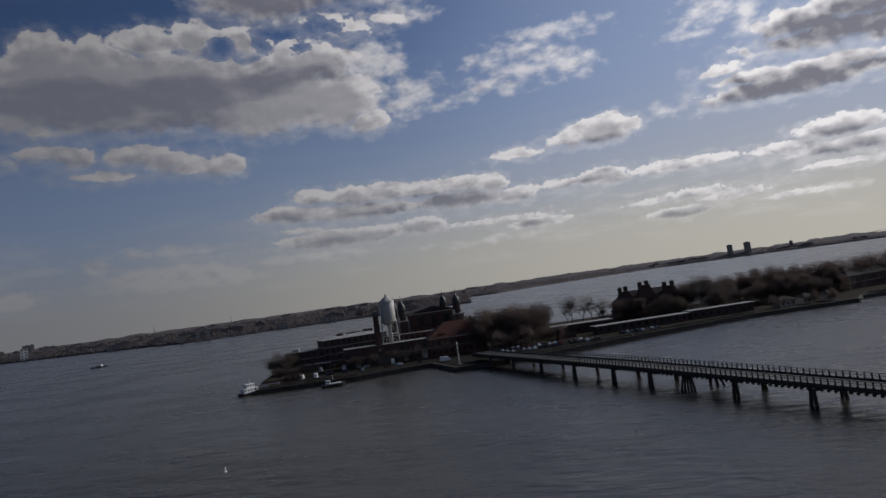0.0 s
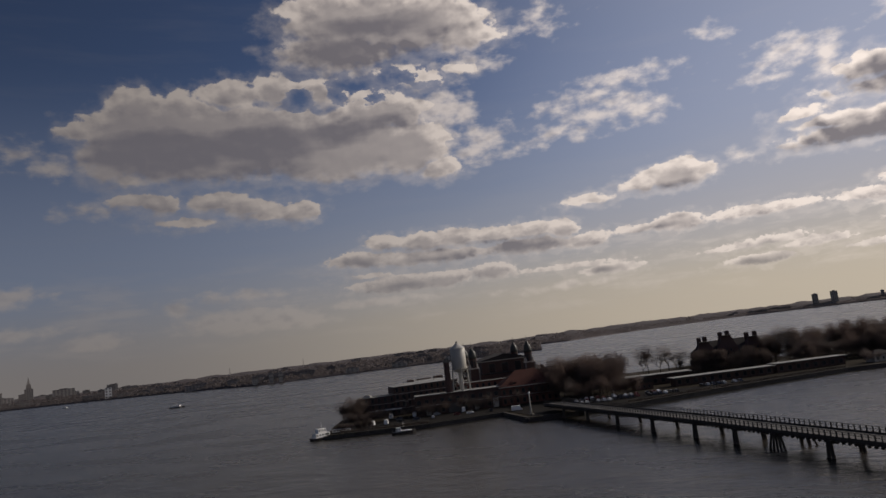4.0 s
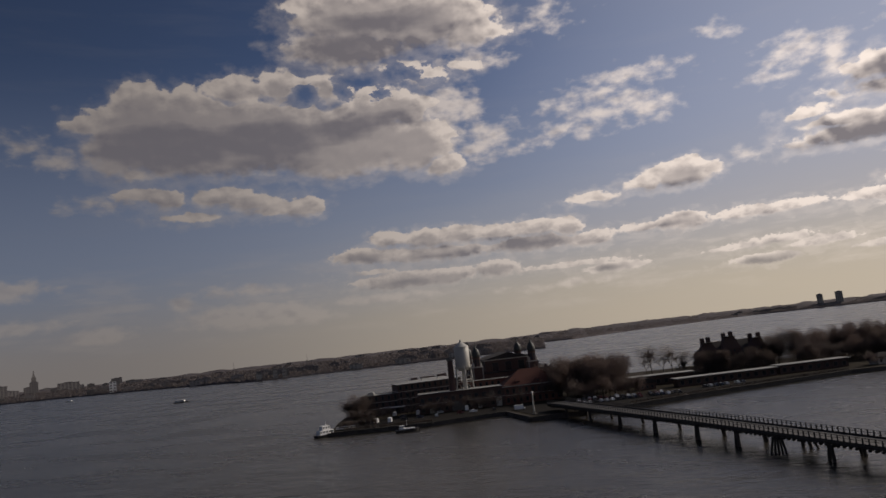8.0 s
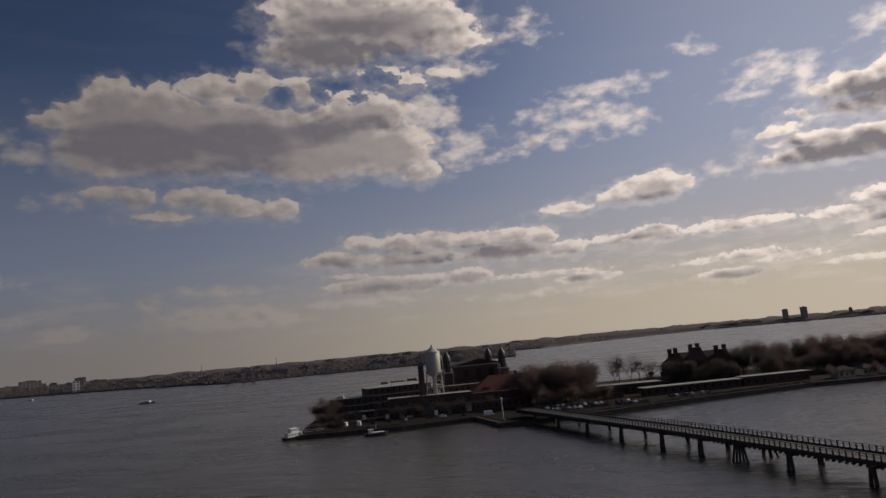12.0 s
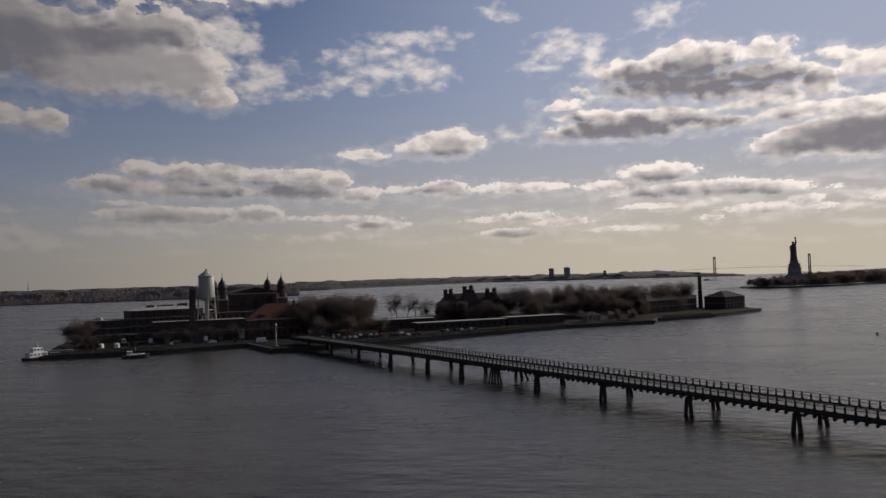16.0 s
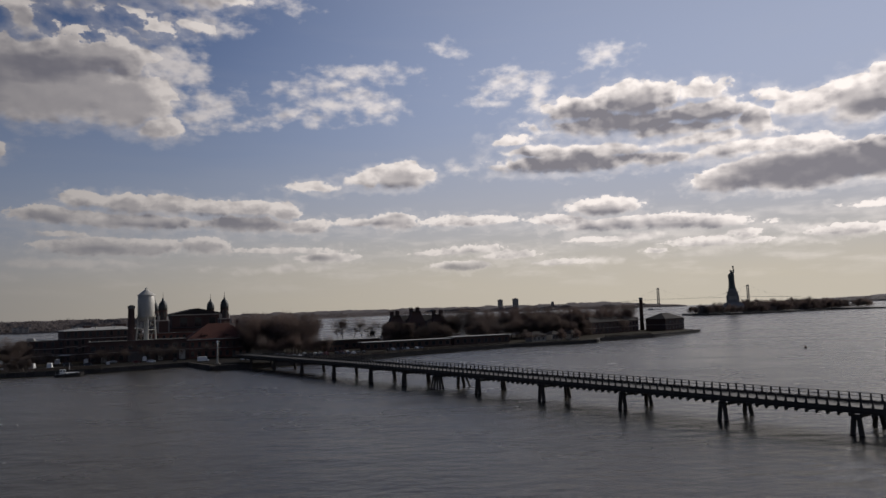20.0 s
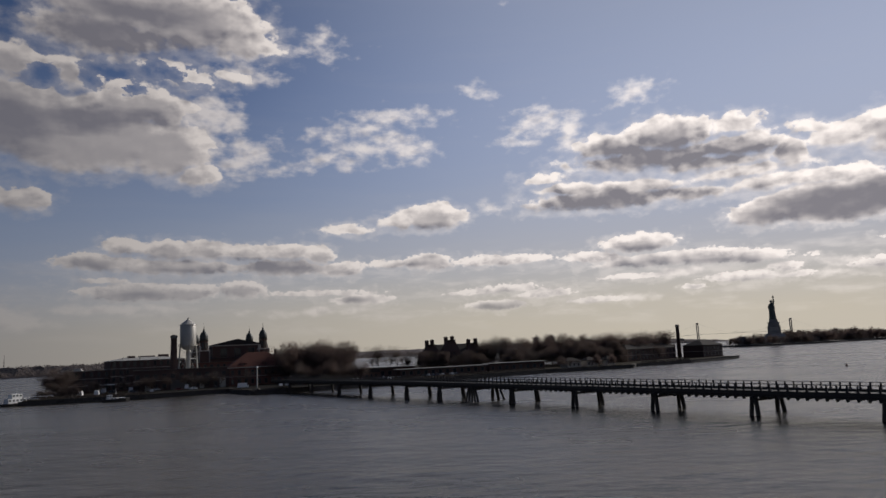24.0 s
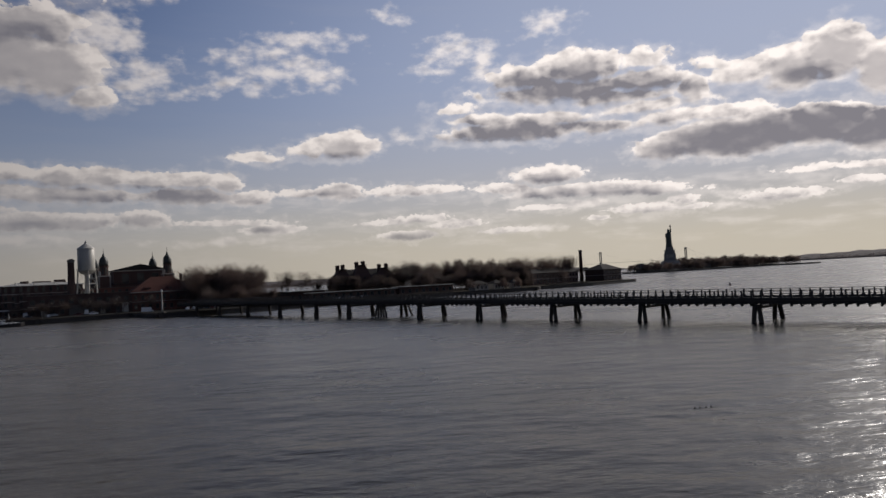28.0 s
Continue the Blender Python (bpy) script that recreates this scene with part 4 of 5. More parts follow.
part("cap", shaped(lathe, [(1.65, 27.6), (1.8, 28.4), (1.8, 29.4), (1.3, 29.5)], sides=16), CONCRETE, stack2)
for x, y, w in ((70, 512, 12), (84, 520, 9), (98, 524, 7)):
    house("garden_house", "small pale rendered house among bare trees", "house", (x, y), 30, w, 8, 4.0, LIMESTONE, "hip", 2.5, SLATE, storeys=1, bays=3, kind=WIN_SMALL)

# ---- trees ----
def grow(seed, height, wide, twigs, low=0.3, thick=1.0, twig=TWIG):
    """A bare winter tree: trunk, limbs and a crown of fine twigs; gives (trunk mesh, twig mesh)."""
    r = random.Random(seed)
    wood, verts, faces, tips = bmesh.new(), [], [], []
    middle, half = Vector((0, 0, height * (1 + low) / 2)), Vector((wide / 2, wide / 2, height * (1 - low) / 2))

    def limb(p, way, length, r0, level):
        q = p + way * length
        rod(wood, p, q, r0, r0 * 0.6, 6 if level < 2 else 4)
        if level >= 2:
            tips.append((p, q))
        if level == 4:
            return
        for _ in range(3):
            goal = middle + Vector((r.uniform(-1, 1) * half.x, r.uniform(-1, 1) * half.y, r.uniform(-0.7, 1.0) * half.z))
            limb(q, ((goal - q).normalized() * 0.75 + way * 0.5 + Vector((r.gauss(0, 0.3), r.gauss(0, 0.3), 0.1))).normalized(), length * r.uniform(0.6, 0.85), r0 * 0.58, level + 1)

    limb(Vector((0, 0, -0.3)), Vector((r.uniform(-0.08, 0.08), r.uniform(-0.08, 0.08), 1)).normalized(), height * 0.26, height * 0.022, 0)
    lumps = [(Vector((r.gauss(0, 0.4) * half.x, r.gauss(0, 0.4) * half.y, r.gauss(0.1, 0.4) * half.z)) + middle, r.uniform(0.4, 0.7)) for _ in range(16)]
    for k in range(twigs):
        if k % 3 == 0:
            p, q = tips[r.randrange(len(tips))]
            a = p.lerp(q, r.random())
        else:
            c, size = lumps[k % 16]
            d = Vector((r.gauss(0, 1), r.gauss(0, 1), r.gauss(0, 1))).normalized() * r.random() ** 0.4 * size
            a = c + Vector((d.x * half.x, d.y * half.y, d.z * half.z))
        way = ((a - Vector((0, 0, height * low))).normalized() + Vector((r.gauss(0, 0.6), r.gauss(0, 0.6), r.gauss(0.3, 0.5)))).normalized()
        b = a + way * r.uniform(0.04, 0.11) * height
        side = way.orthogonal().normalized() * r.uniform(0.022, 0.05) * thick
        i = len(verts)
        verts += [a - side, a + side, b]
        faces.append((i, i + 1, i + 2))
    me = bpy.data.meshes.new("crown")
    me.from_pydata(verts, [], faces)
    me.materials.append(twig)
    return mesh_of("trunk", wood, BARK), me


KINDS = [grow(3, 16, 15, 12000, 0.14, 1.3), grow(8, 19, 13, 9000, 0.28), grow(21, 14, 14, 11000, 0.13, 1.3), grow(34, 17, 13, 3200, 0.35), grow(55, 12, 11, 2400, 0.3, 1.0, DARK_TWIG), grow(61, 15, 14, 11000, 0.12, 1.3, DARK_TWIG), grow(67, 13, 15, 10000, 0.1, 1.3, DARK_TWIG)]


def plant(k, x, y, size=1.0, turn=0.0, z=GROUND - 0.25, group="bare trees on the island", label="bare winter tree with brown twigs"):
    t = thing("tree", label, "tree", (x, y, z), turn, group)
    t.scale = (size, size, size)
    part("trunk", KINDS[k][0], BARK, t)
    part("crown", KINDS[k][1], TWIG, t, "fine brown twigs")
    return t


rnd = random.Random(5)


def grove(count, x0, y0, x1, y1, deep, sizes, kinds, turn=None):
    """Trees strewn along a strip."""
    a, b = Vector((x0, y0)), Vector((x1, y1))
    way = (b - a).normalized()
    out = Vector((-way.y, way.x))
    for k in range(count):
        p = a.lerp(b, (k + rnd.uniform(0.1, 0.9)) / count) + out * rnd.uniform(0, deep)
        plant(rnd.choice(kinds), p.x, p.y, rnd.uniform(*sizes), rnd.uniform(0, 360))


grove(15, -118, 438, -80, 450, 24, (1.1, 1.4), (0, 2, 0))
grove(8, -112, 458, -78, 471, 8, (1.1, 1.3), (0, 1))
grove(8, -104, 424, -64, 440, 5, (0.5, 0.75), (2, 0))
grove(9, -249, 408, -236, 418, 8, (0.85, 1.05), (4, 2, 4))
grove(8, -234, 388, -212, 398, 5, (0.5, 0.7), (4, 4, 6))
grove(7, -224, 361, -206, 369, 3, (0.26, 0.38), (5, 6))
grove(13, -206, 398, -132, 425, 6, (0.55, 0.85), (4, 4, 6))
grove(34, 8, 562, 124, 596, 22, (1.0, 1.3), (0, 1, 2, 5))
grove(22, 26, 538, 125, 580, 10, (0.8, 1.1), (5, 6, 0))
grove(14, 112, 598, 182, 648, 8, (1.2, 1.55), (3,))
grove(10, 112, 590, 160, 622, 6, (0.8, 1.0), (5, 6))
grove(5, -84, 578, -50, 585, 8, (1.2, 1.5), (4, 3))
grove(7, 60, 500, 105, 514, 5, (0.45, 0.6), (2, 4))
grove(10, -50, 540, 8, 551, 8, (0.8, 1.0), (5, 6))


def shrubs(x0, y0, x1, y1, count, label):
    """A row of low bare shrubs as one body of stuff."""
    r = random.Random(int(x0 * 7 + y0))
    verts, faces = [], []
    for k in range(count):
        c = Vector((x0, y0, GROUND - 0.2)).lerp(Vector((x1, y1, GROUND - 0.2)), r.random()) + Vector((r.gauss(0, 0.9), r.gauss(0, 0.9), 0))
        for _ in range(46):
            way = Vector((r.gauss(0, 0.7), r.gauss(0, 0.7), abs(r.gauss(0.8, 0.4)))).normalized()
            a = c + Vector((r.gauss(0, 0.4), r.gauss(0, 0.4), r.uniform(0, 0.9)))
            b = a + way * r.uniform(0.5, 1.3)
            side = way.orthogonal().normalized() * r.uniform(0.05, 0.12)
            i = len(verts)
            verts += [a - side, a + side, b]
            faces.append((i, i + 1, i + 2))
    me = bpy.data.meshes.new("shrubs")
    me.from_pydata(verts, [], faces)
    me.materials.append(BARK)
    tagged(new("shrubs", me), label, "shrubs", kind="stuff")


shrubs(-64, 391, -12, 437, 150, "low bare dark shrubs along the seawall")
shrubs(-10, 441, 48, 486, 150, "low bare dark shrubs along the seawall")
shrubs(-218, 356, -172, 371, 120, "low bare dark shrubs along the quay edge")
shrubs(126, 538, 168, 566, 110, "low bare dark shrubs by the south wards")

# ---- far shores ----
def woods(name, label, spots, size, material=FAR_WOOD, seed=1):
    """Far bare woods: many small uneven clumps in one body of stuff."""
    r = random.Random(seed)
    verts, faces = [], []
    for x, y, z, h in spots:
        w = h * r.uniform(0.5, 0.9) * size
        for _ in range(11):
            d = Vector((r.gauss(0, 1), r.gauss(0, 1), r.gauss(0, 1))).normalized() * r.random() ** 0.5
            c = Vector((x + d.x * w, y + d.y * w, z + h * (0.52 + 0.48 * d.z)))
            i = len(verts)
            verts += [c + Vector((r.gauss(0, 0.2) * w, r.gauss(0, 0.2) * w, r.gauss(0, 0.22) * h)) for _ in range(3)]
            faces.append((i, i + 1, i + 2))
    me = bpy.data.meshes.new(name)
    me.from_pydata(verts, [], faces)
    me.materials.append(material)
    return tagged(new(name, me), label, "woods", kind="stuff")


def polar(az, dist, z=0.0):
    return Vector((dist * math.sin(radians(az)), dist * math.cos(radians(az)), z))


def ridge(name, label, az0, az1, near, far, height, seed, steps=90, rough=0.35):
    """A stretch of far land: a shore that rises to an uneven crest. near, far, height: functions of the bearing."""
    verts, faces = [], []
    for i in range(steps + 1):
        az = az0 + (az1 - az0) * i / steps
        h = height(az) * (1 + rough * (noise.noise(Vector((az * 0.9, seed, 0.0))) + 0.5 * noise.noise(Vector((az * 3.1, seed, 4.0)))))
        n, f = near(az), far(az)
        for t, z in ((0.0, -1.5), (0.0, 2.0), (0.35, 0.25 * h + 1.5), (0.75, 0.8 * h), (1.0, h), (1.02, -2)):
            verts.append(polar(az, n + (f - n) * t, z))
        if i:
            for k in range(5):
                a = (i - 1) * 6 + k
                faces.append((a, a + 6, a + 7, a + 1))
    me = bpy.data.meshes.new(name)
    me.from_pydata(verts, [], faces)
    me.materials.append(FAR_LAND)
    me.polygons.foreach_set("use_smooth", [True] * len(me.polygons))
    return tagged(new(name, me), label, "land", kind="structure")


def far_block(az, dist, z, w, d, h, label, rows=6, bays=5, name="apartment_block", mat=None, group="far buildings"):
    """A far building with its roof, parapet and rows of windows."""
    p = polar(az, dist, z)
    ob = thing(name, label, "building", p, -az, group)
    part("wall", boxes(((0, 0, -4), (w, d, h + 4))), mat or FAR_WALL, ob)
    part("roof", boxes(((0, 0, h), (w + 0.8, d + 0.8, 0.8)), ((0, 0, h + 0.8), (w * 0.4, d * 0.4, 3.0))), FAR_ROOF, ob)
    for r in range(rows):
        for k in range(bays):
            wn = part("window", FAR_PANE, FAR_GLASS, ob)
            wn.matrix_basis = pose(-w / 2 + (k + 0.5) * w / bays, -d / 2 - 0.06, (r + 0.35) * h / rows) @ Matrix.Diagonal((w / bays * 0.55, 1, h / rows * 0.5, 1))
    return ob


FAR_PANE = mesh_of("window", boxes(((0, 0, 0), (1, 0.12, 1))), FAR_GLASS)
R = random.Random(12)

# the low wooded island and town shore to the east
lerp = lambda a, b, t: a + (b - a) * max(0.0, min(1.0, t))
east_near = lambda az: lerp(3400, 1900, (az + 57) / 19)
ridge("ground_east", "far low shore with bare trees and quays", -75, -15.2, east_near, lambda az: east_near(az) + 700, lambda az: 24 if az > -46 else 16, 2.0)
spots = []
for k in range(4200):
    az = R.uniform(-60, -15.4)
    d = east_near(az) + R.uniform(15, 690)
    spots.append((*polar(az, d, 1 + 19 * (d - east_near(az)) / 690), R.uniform(5, 12)))
woods("east_shore_trees", "far band of bare brown trees along the shore", [(x, y, z, h) for x, y, z, h in spots], 1.7, seed=4)
for k in range(64):
    az = R.uniform(-59, -16.5)
    d = east_near(az) + R.uniform(30, 420)
    far_block(az, d, 3, R.uniform(18, 60), 16, R.uniform(9, 20), "far low brick building on the wooded shore", 3, 6, "shore_building")
for az in (-39.4, -33.9):
    far_mast = thing("radio_mast", "far thin lattice mast rising from the wooded shore", "mast", polar(az, east_near(az) + 200, 4))
    part("pole", rods(((0, 0, 0), (0, 0, 34), 1.4, 0.7, 6), ((0, 0, 34), (0, 0, 52), 0.7, 0.3, 6)), FAR_ROOF, far_mast)
    part("platform", shaped(lathe, [(2.2, 33.5), (2.4, 34.6), (1.0, 35.0)], sides=8), FAR_ROOF, far_mast)
for az, w, h in ((-36.4, 11, 26), (-35.7, 11, 25), (-37.6, 15, 17), (-30.2, 34, 12), (-26.5, 40, 11), (-22.4, 30, 12)):
    far_block(az, east_near(az) + 24, 2, w, 14, h, "far pale rendered building at the water's edge", 3, 3, "pale_shore_building", LIMESTONE)
# town behind, with a slender spire
ridge("ground_town", "far rising town land behind the shore", -80, -14.0, lambda az: 3900, lambda az: 4600, lambda az: 30 if az > -50 else 40, 7.0)
for k in range(70):
    az = R.uniform(-60, -44) if k < 42 else R.uniform(-44, -15)
    d = R.uniform(3950, 4500)
    far_block(az, d, 14, R.uniform(22, 60), 25, R.uniform(16, 42) if az < -46 else R.uniform(5, 13), "far pale town block seen through haze", 5, 4, "town_block")
spire = far_block(-52.7, 3700, 4, 34, 34, 70, "far tall tower with a stepped top and spire", 10, 4, "clock_tower")
part("crown", boxes(((0, 0, 70), (22, 22, 22), 0, 0.8), ((0, 0, 92), (12, 12, 20), 0, 0.3)), FAR_WALL, spire)
part("spire", rods(((0, 0, 110), (0, 0, 124), 2.0, 0.3, 8)), SLATE, spire)
far_block(-50.6, 3720, 4, 90, 40, 52, "far wide office block beside the water", 8, 6, "office_block")
far_block(-54.8, 3720, 4, 70, 40, 66, "far tall office block beside the water", 9, 5, "office_block")
white_house = far_block(-47.8, 2780, 2, 22, 18, 38, "white square ventilation tower at the water's edge", 4, 2, "vent_tower", WHITE)

# hills to the south-east, far over the bay
ridge("ground_hills", "far hazy hills over the bay", -15.6, 19.0, lambda az: lerp(2900, 4350, (az + 13) / 13), lambda az: 4900, lambda az: lerp(34, 38, (az + 15) / 8) if az < 10 else lerp(42, 5, (az - 13) / 6), 11.0, 140, 0.3)
spots = []
for k in range(4600):
    az = R.uniform(-15.3, 18.5)
    n0, t = lerp(2900, 4350, (az + 13) / 13), R.random()
    spots.append((*polar(az, n0 + 20 + (4860 - n0) * t, t * min(30, lerp(30, 2, (az - 13) / 5.5))), R.uniform(4, 8)))
woods("hill_trees", "far bare woods on the hills", spots, 2.2, seed=9)
for k in range(48):
    az = R.uniform(-15, 17)
    far_block(az, R.uniform(4450, 4800), 12, R.uniform(25, 70), 20, R.uniform(5, 12), "far low building on the hazy hillside", 3, 5, "hill_building")
# Pale limestone keeps these backlit towers faint: haze put into their colour.
for az, w, h in ((4.78, 32, 52), (5.99, 38, 56)):
    far_block(az, 4600, 22, w, 30, h, "far twin apartment tower on the hill", 10, 4, "apartment_tower", LIMESTONE, "twin apartment towers")
far_block(8.9, 4600, 24, 18, 18, 26, "far apartment house on the hill", 5, 3)
far_block(-15.0, 4300, 10, 60, 30, 20, "far pale industrial block on the shore", 4, 5, "factory_block")

# hills to the south-west
ridge("ground_southwest", "far hazy hills in the south-west", 23.6, 62, lambda az: 4300, lambda az: 4850, lambda az: lerp(5, 40, (az - 23.6) / 10), 17.0, 90, 0.25)
spots = []
for k in range(2200):
    az, t = R.uniform(25, 60), R.random()
    spots.append((*polar(az, 4320 + 480 * t, t * lerp(2, 32, (az - 23.6) / 10)), R.uniform(4, 8)))
woods("southwest_trees", "far bare woods on the hills", spots, 2.2, seed=15)

# suspension bridge, far down the bay
span = thing("suspension_bridge", "far grey steel suspension bridge across the narrows", "bridge")
BL, BR = polar(16.95, 4750), polar(23.3, 4750)
HIGH, ROADWAY = 118.0, 46.0
for p in (BL, BR):
    for off in (-5.0, 5.0):
        bm = bmesh.new()
        box(bm, (p.x + off, p.y, -2), (5.0, 7.0, HIGH + 2), 0, 0.8)
        part("tower_leg", bm, GRANITE, span)
    part("tower_arch", boxes(((p.x, p.y, HIGH - 10), (14, 6.0, 10)), ((p.x, p.y, ROADWAY - 6), (14, 6.0, 5))), GRANITE, span)
deck = bmesh.new()
run = BR - BL
rod(deck, BL - run * 0.55 + Vector((0, 0, ROADWAY - 10)), BL + Vector((0, 0, ROADWAY)), 0.9, sides=4)
rod(deck, BL + Vector((0, 0, ROADWAY)), BR + Vector((0, 0, ROADWAY)), 0.9, sides=4)
rod(deck, BR + Vector((0, 0, ROADWAY)), BR + run * 0.55 + Vector((0, 0, ROADWAY - 10)), 0.9, sides=4)
part("roadway", deck, GRANITE, span)
for a, b, za, zb, sag in ((BL, BR, HIGH, HIGH, 66), (BL - run * 0.45, BL, ROADWAY - 8, HIGH, 14), (BR, BR + run * 0.45, HIGH, ROADWAY - 8, 14)):
    cable = bmesh.new()
    last = None
    for k in range(25):
        t = k / 24
        p = a.lerp(b, t) + Vector((0, 0, lerp(za, zb, t) - sag * 4 * t * (1 - t)))
        if last is not None:
            rod(cable, last, p, 0.25, sides=4)
            if 0 < k < 24 and k % 2 == 0:
                rod(cable, p, Vector((p.x, p.y, ROADWAY - 4)), 0.1, sides=4)
        last = p
    part("cable", cable, GRANITE, span)

# ---- the statue's island ----
ISLE = [(478, 1352), (540, 1331), (640, 1378), (852, 1560), (935, 1500), (975, 1530), (960, 1640), (800, 1720), (600, 1600), (480, 1420)]
bm = bmesh.new()
prism(bm, ISLE, -3, 3.2)
solo("ground_statue_island", bm, SEAWALL, "low island with a stone seawall round the statue", "island", "structure")
pedestal = thing("pedestal", "tall stepped granite pedestal on a star-shaped fort", "pedestal", (588, 1433, 3.2), -20)
star = [((48 if k % 2 else 34) * math.cos(k * math.tau / 22), (48 if k % 2 else 34) * math.sin(k * math.tau / 22)) for k in range(22)]
part("fort", shaped(prism, star, -1, 9), GRANITE, pedestal, "star-shaped fort wall")
part("plinth", boxes(((0, 0, 9), (44, 44, 10), 0, 0.72)), GRANITE, pedestal)
part("shaft", boxes(((0, 0, 17), (25, 25, 22), 0, 0.76), ((0, 0, 32), (23, 23, 1.4)), ((0, 0, 39), (21.5, 21.5, 1.8)), ((0, 0, 40.8), (15.5, 15.5, 6.0), 0, 0.94)), GRANITE, pedestal)
for side in range(4):
    o = part("loggia", boxes(*[((-5.4 + 3.6 * k, -11.2, 25), (2.2, 1.0, 6.5)) for k in range(4)]), LIMESTONE, pedestal, "columned loggia")
    o.matrix_basis = pose(0, 0, 0, 0, 0, 90 * side)

bm = bmesh.new()
# robed figure, shaped as rings that lean and swell with the drapery
rings = []
for z, rx, ry, ox in ((0, 5.4, 5.0, 0), (4, 5.0, 4.7, 0), (10, 4.5, 4.3, 0.1), (16, 4.4, 4.1, 0.2), (22, 4.4, 3.9, 0.2), (26, 4.3, 3.6, 0.1), (29.5, 3.8, 3.0, 0), (31.2, 2.0, 1.9, 0), (32.2, 1.3, 1.3, 0)):
    rings.append([bm.verts.new((ox + rx * (1 + 0.08 * math.sin(7 * a)) * math.cos(a), ry * (1 + 0.08 * math.sin(7 * a)) * math.sin(a), z)) for a in [k * math.tau / 28 for k in range(28)]])
for lo, hi in zip(rings, rings[1:]):
    for i in range(28):
        bm.faces.new((lo[i], lo[(i + 1) % 28], hi[(i + 1) % 28], hi[i]))
bm.faces.new(rings[-1])
lathe(bm, [(1.3, 31.8), (2.0, 33.0), (2.2, 34.6), (1.9, 36.0), (1.0, 37.0)], sides=14)
for k in range(7):
    a = radians(20 + k * 23.3)
    rod(bm, (1.6 * math.cos(a), 0, 35.2 + 1.0 * math.sin(a)), (4.4 * math.cos(a), 0.4, 35.2 + 3.6 * math.sin(a)), 0.28, 0.06, 5)
rod(bm, (-2.6, 0, 29.4), (-4.0, -0.3, 35.6), 1.5, 1.1, 10)
rod(bm, (-4.0, -0.3, 35.2), (-3.4, -0.3, 41.2), 1.15, 0.8, 10)
lathe(bm, [(0.5, 40.6), (0.8, 42.2), (1.9, 42.6), (1.9, 43.3), (0.9, 43.4), (1.1, 44.4), (0.5, 45.9), (0.1, 46.6)], (-3.3, -0.3, 0), 12)
rod(bm, (3.4, -1.0, 28.4), (5.0, -2.6, 22.6), 1.5, 1.1, 10)
box(bm, (4.6, -3.4, 20.6), (2.6, 1.0, 6.6), 0.4)
statue = solo("statue", bm, VERDIGRIS, "colossal green copper robed statue raising a torch", "statue", at=(588, 1433, 50.0), turn=150, smooth=True)
statue.scale = (1.22, 1.22, 1.0)


def inside(x, y, outline):
    """Whether a place lies within an outline."""
    odd = False
    for (x0, y0), (x1, y1) in zip(outline, outline[1:] + outline[:1]):
        if (y0 > y) != (y1 > y) and x < x0 + (y - y0) * (x1 - x0) / (y1 - y0):
            odd = not odd
    return odd


R2 = random.Random(8)
done = 0
while done < 210:
    t = R2.random()
    c = Vector((520, 1385)).lerp(Vector((900, 1600)), t)
    x, y = c.x + R2.uniform(-70, 80), c.y + R2.uniform(-60, 60)
    if (x - 588) ** 2 + (y - 1433) ** 2 < 50 ** 2 or t > 0.97 or not inside(x, y, ISLE):
        continue
    size = R2.uniform(0.85, 1.2) * (0.8 if t < 0.12 else 1.0 + 0.3 * math.exp(-((t - 0.5) / 0.12) ** 2))
    plant(R2.choice((5, 6, 0)), x, y, size, R2.uniform(0, 360), 3.0, "trees of the statue's island", "far bare winter tree on the statue's island")
    done += 1
pier = thing("isle_pier", "thin low pier on piles at the statue's island", "pier", (470, 1352, 0), 14)
part("deck", boxes(((-28, 0, 2.2), (64, 5, 0.7))), CONCRETE, pier)
for k in range(9):
    part("pile", rods(((-58 + 7.4 * k, 0, -3), (-58 + 7.4 * k, 0, 2.3), 0.5, 0.5, 6)), PILE, pier)
for x, y, w, h in ((505, 1372, 22, 12), (655, 1432, 34, 9), (700, 1480, 28, 13), (770, 1530, 40, 10), (840, 1585, 30, 8)):
    p = Vector((x, y))
    far_block(math.degrees(math.atan2(x, y)), p.length, 3.2, w, 14, h, "brick service building on the statue's island", 2, 5, "service_building")

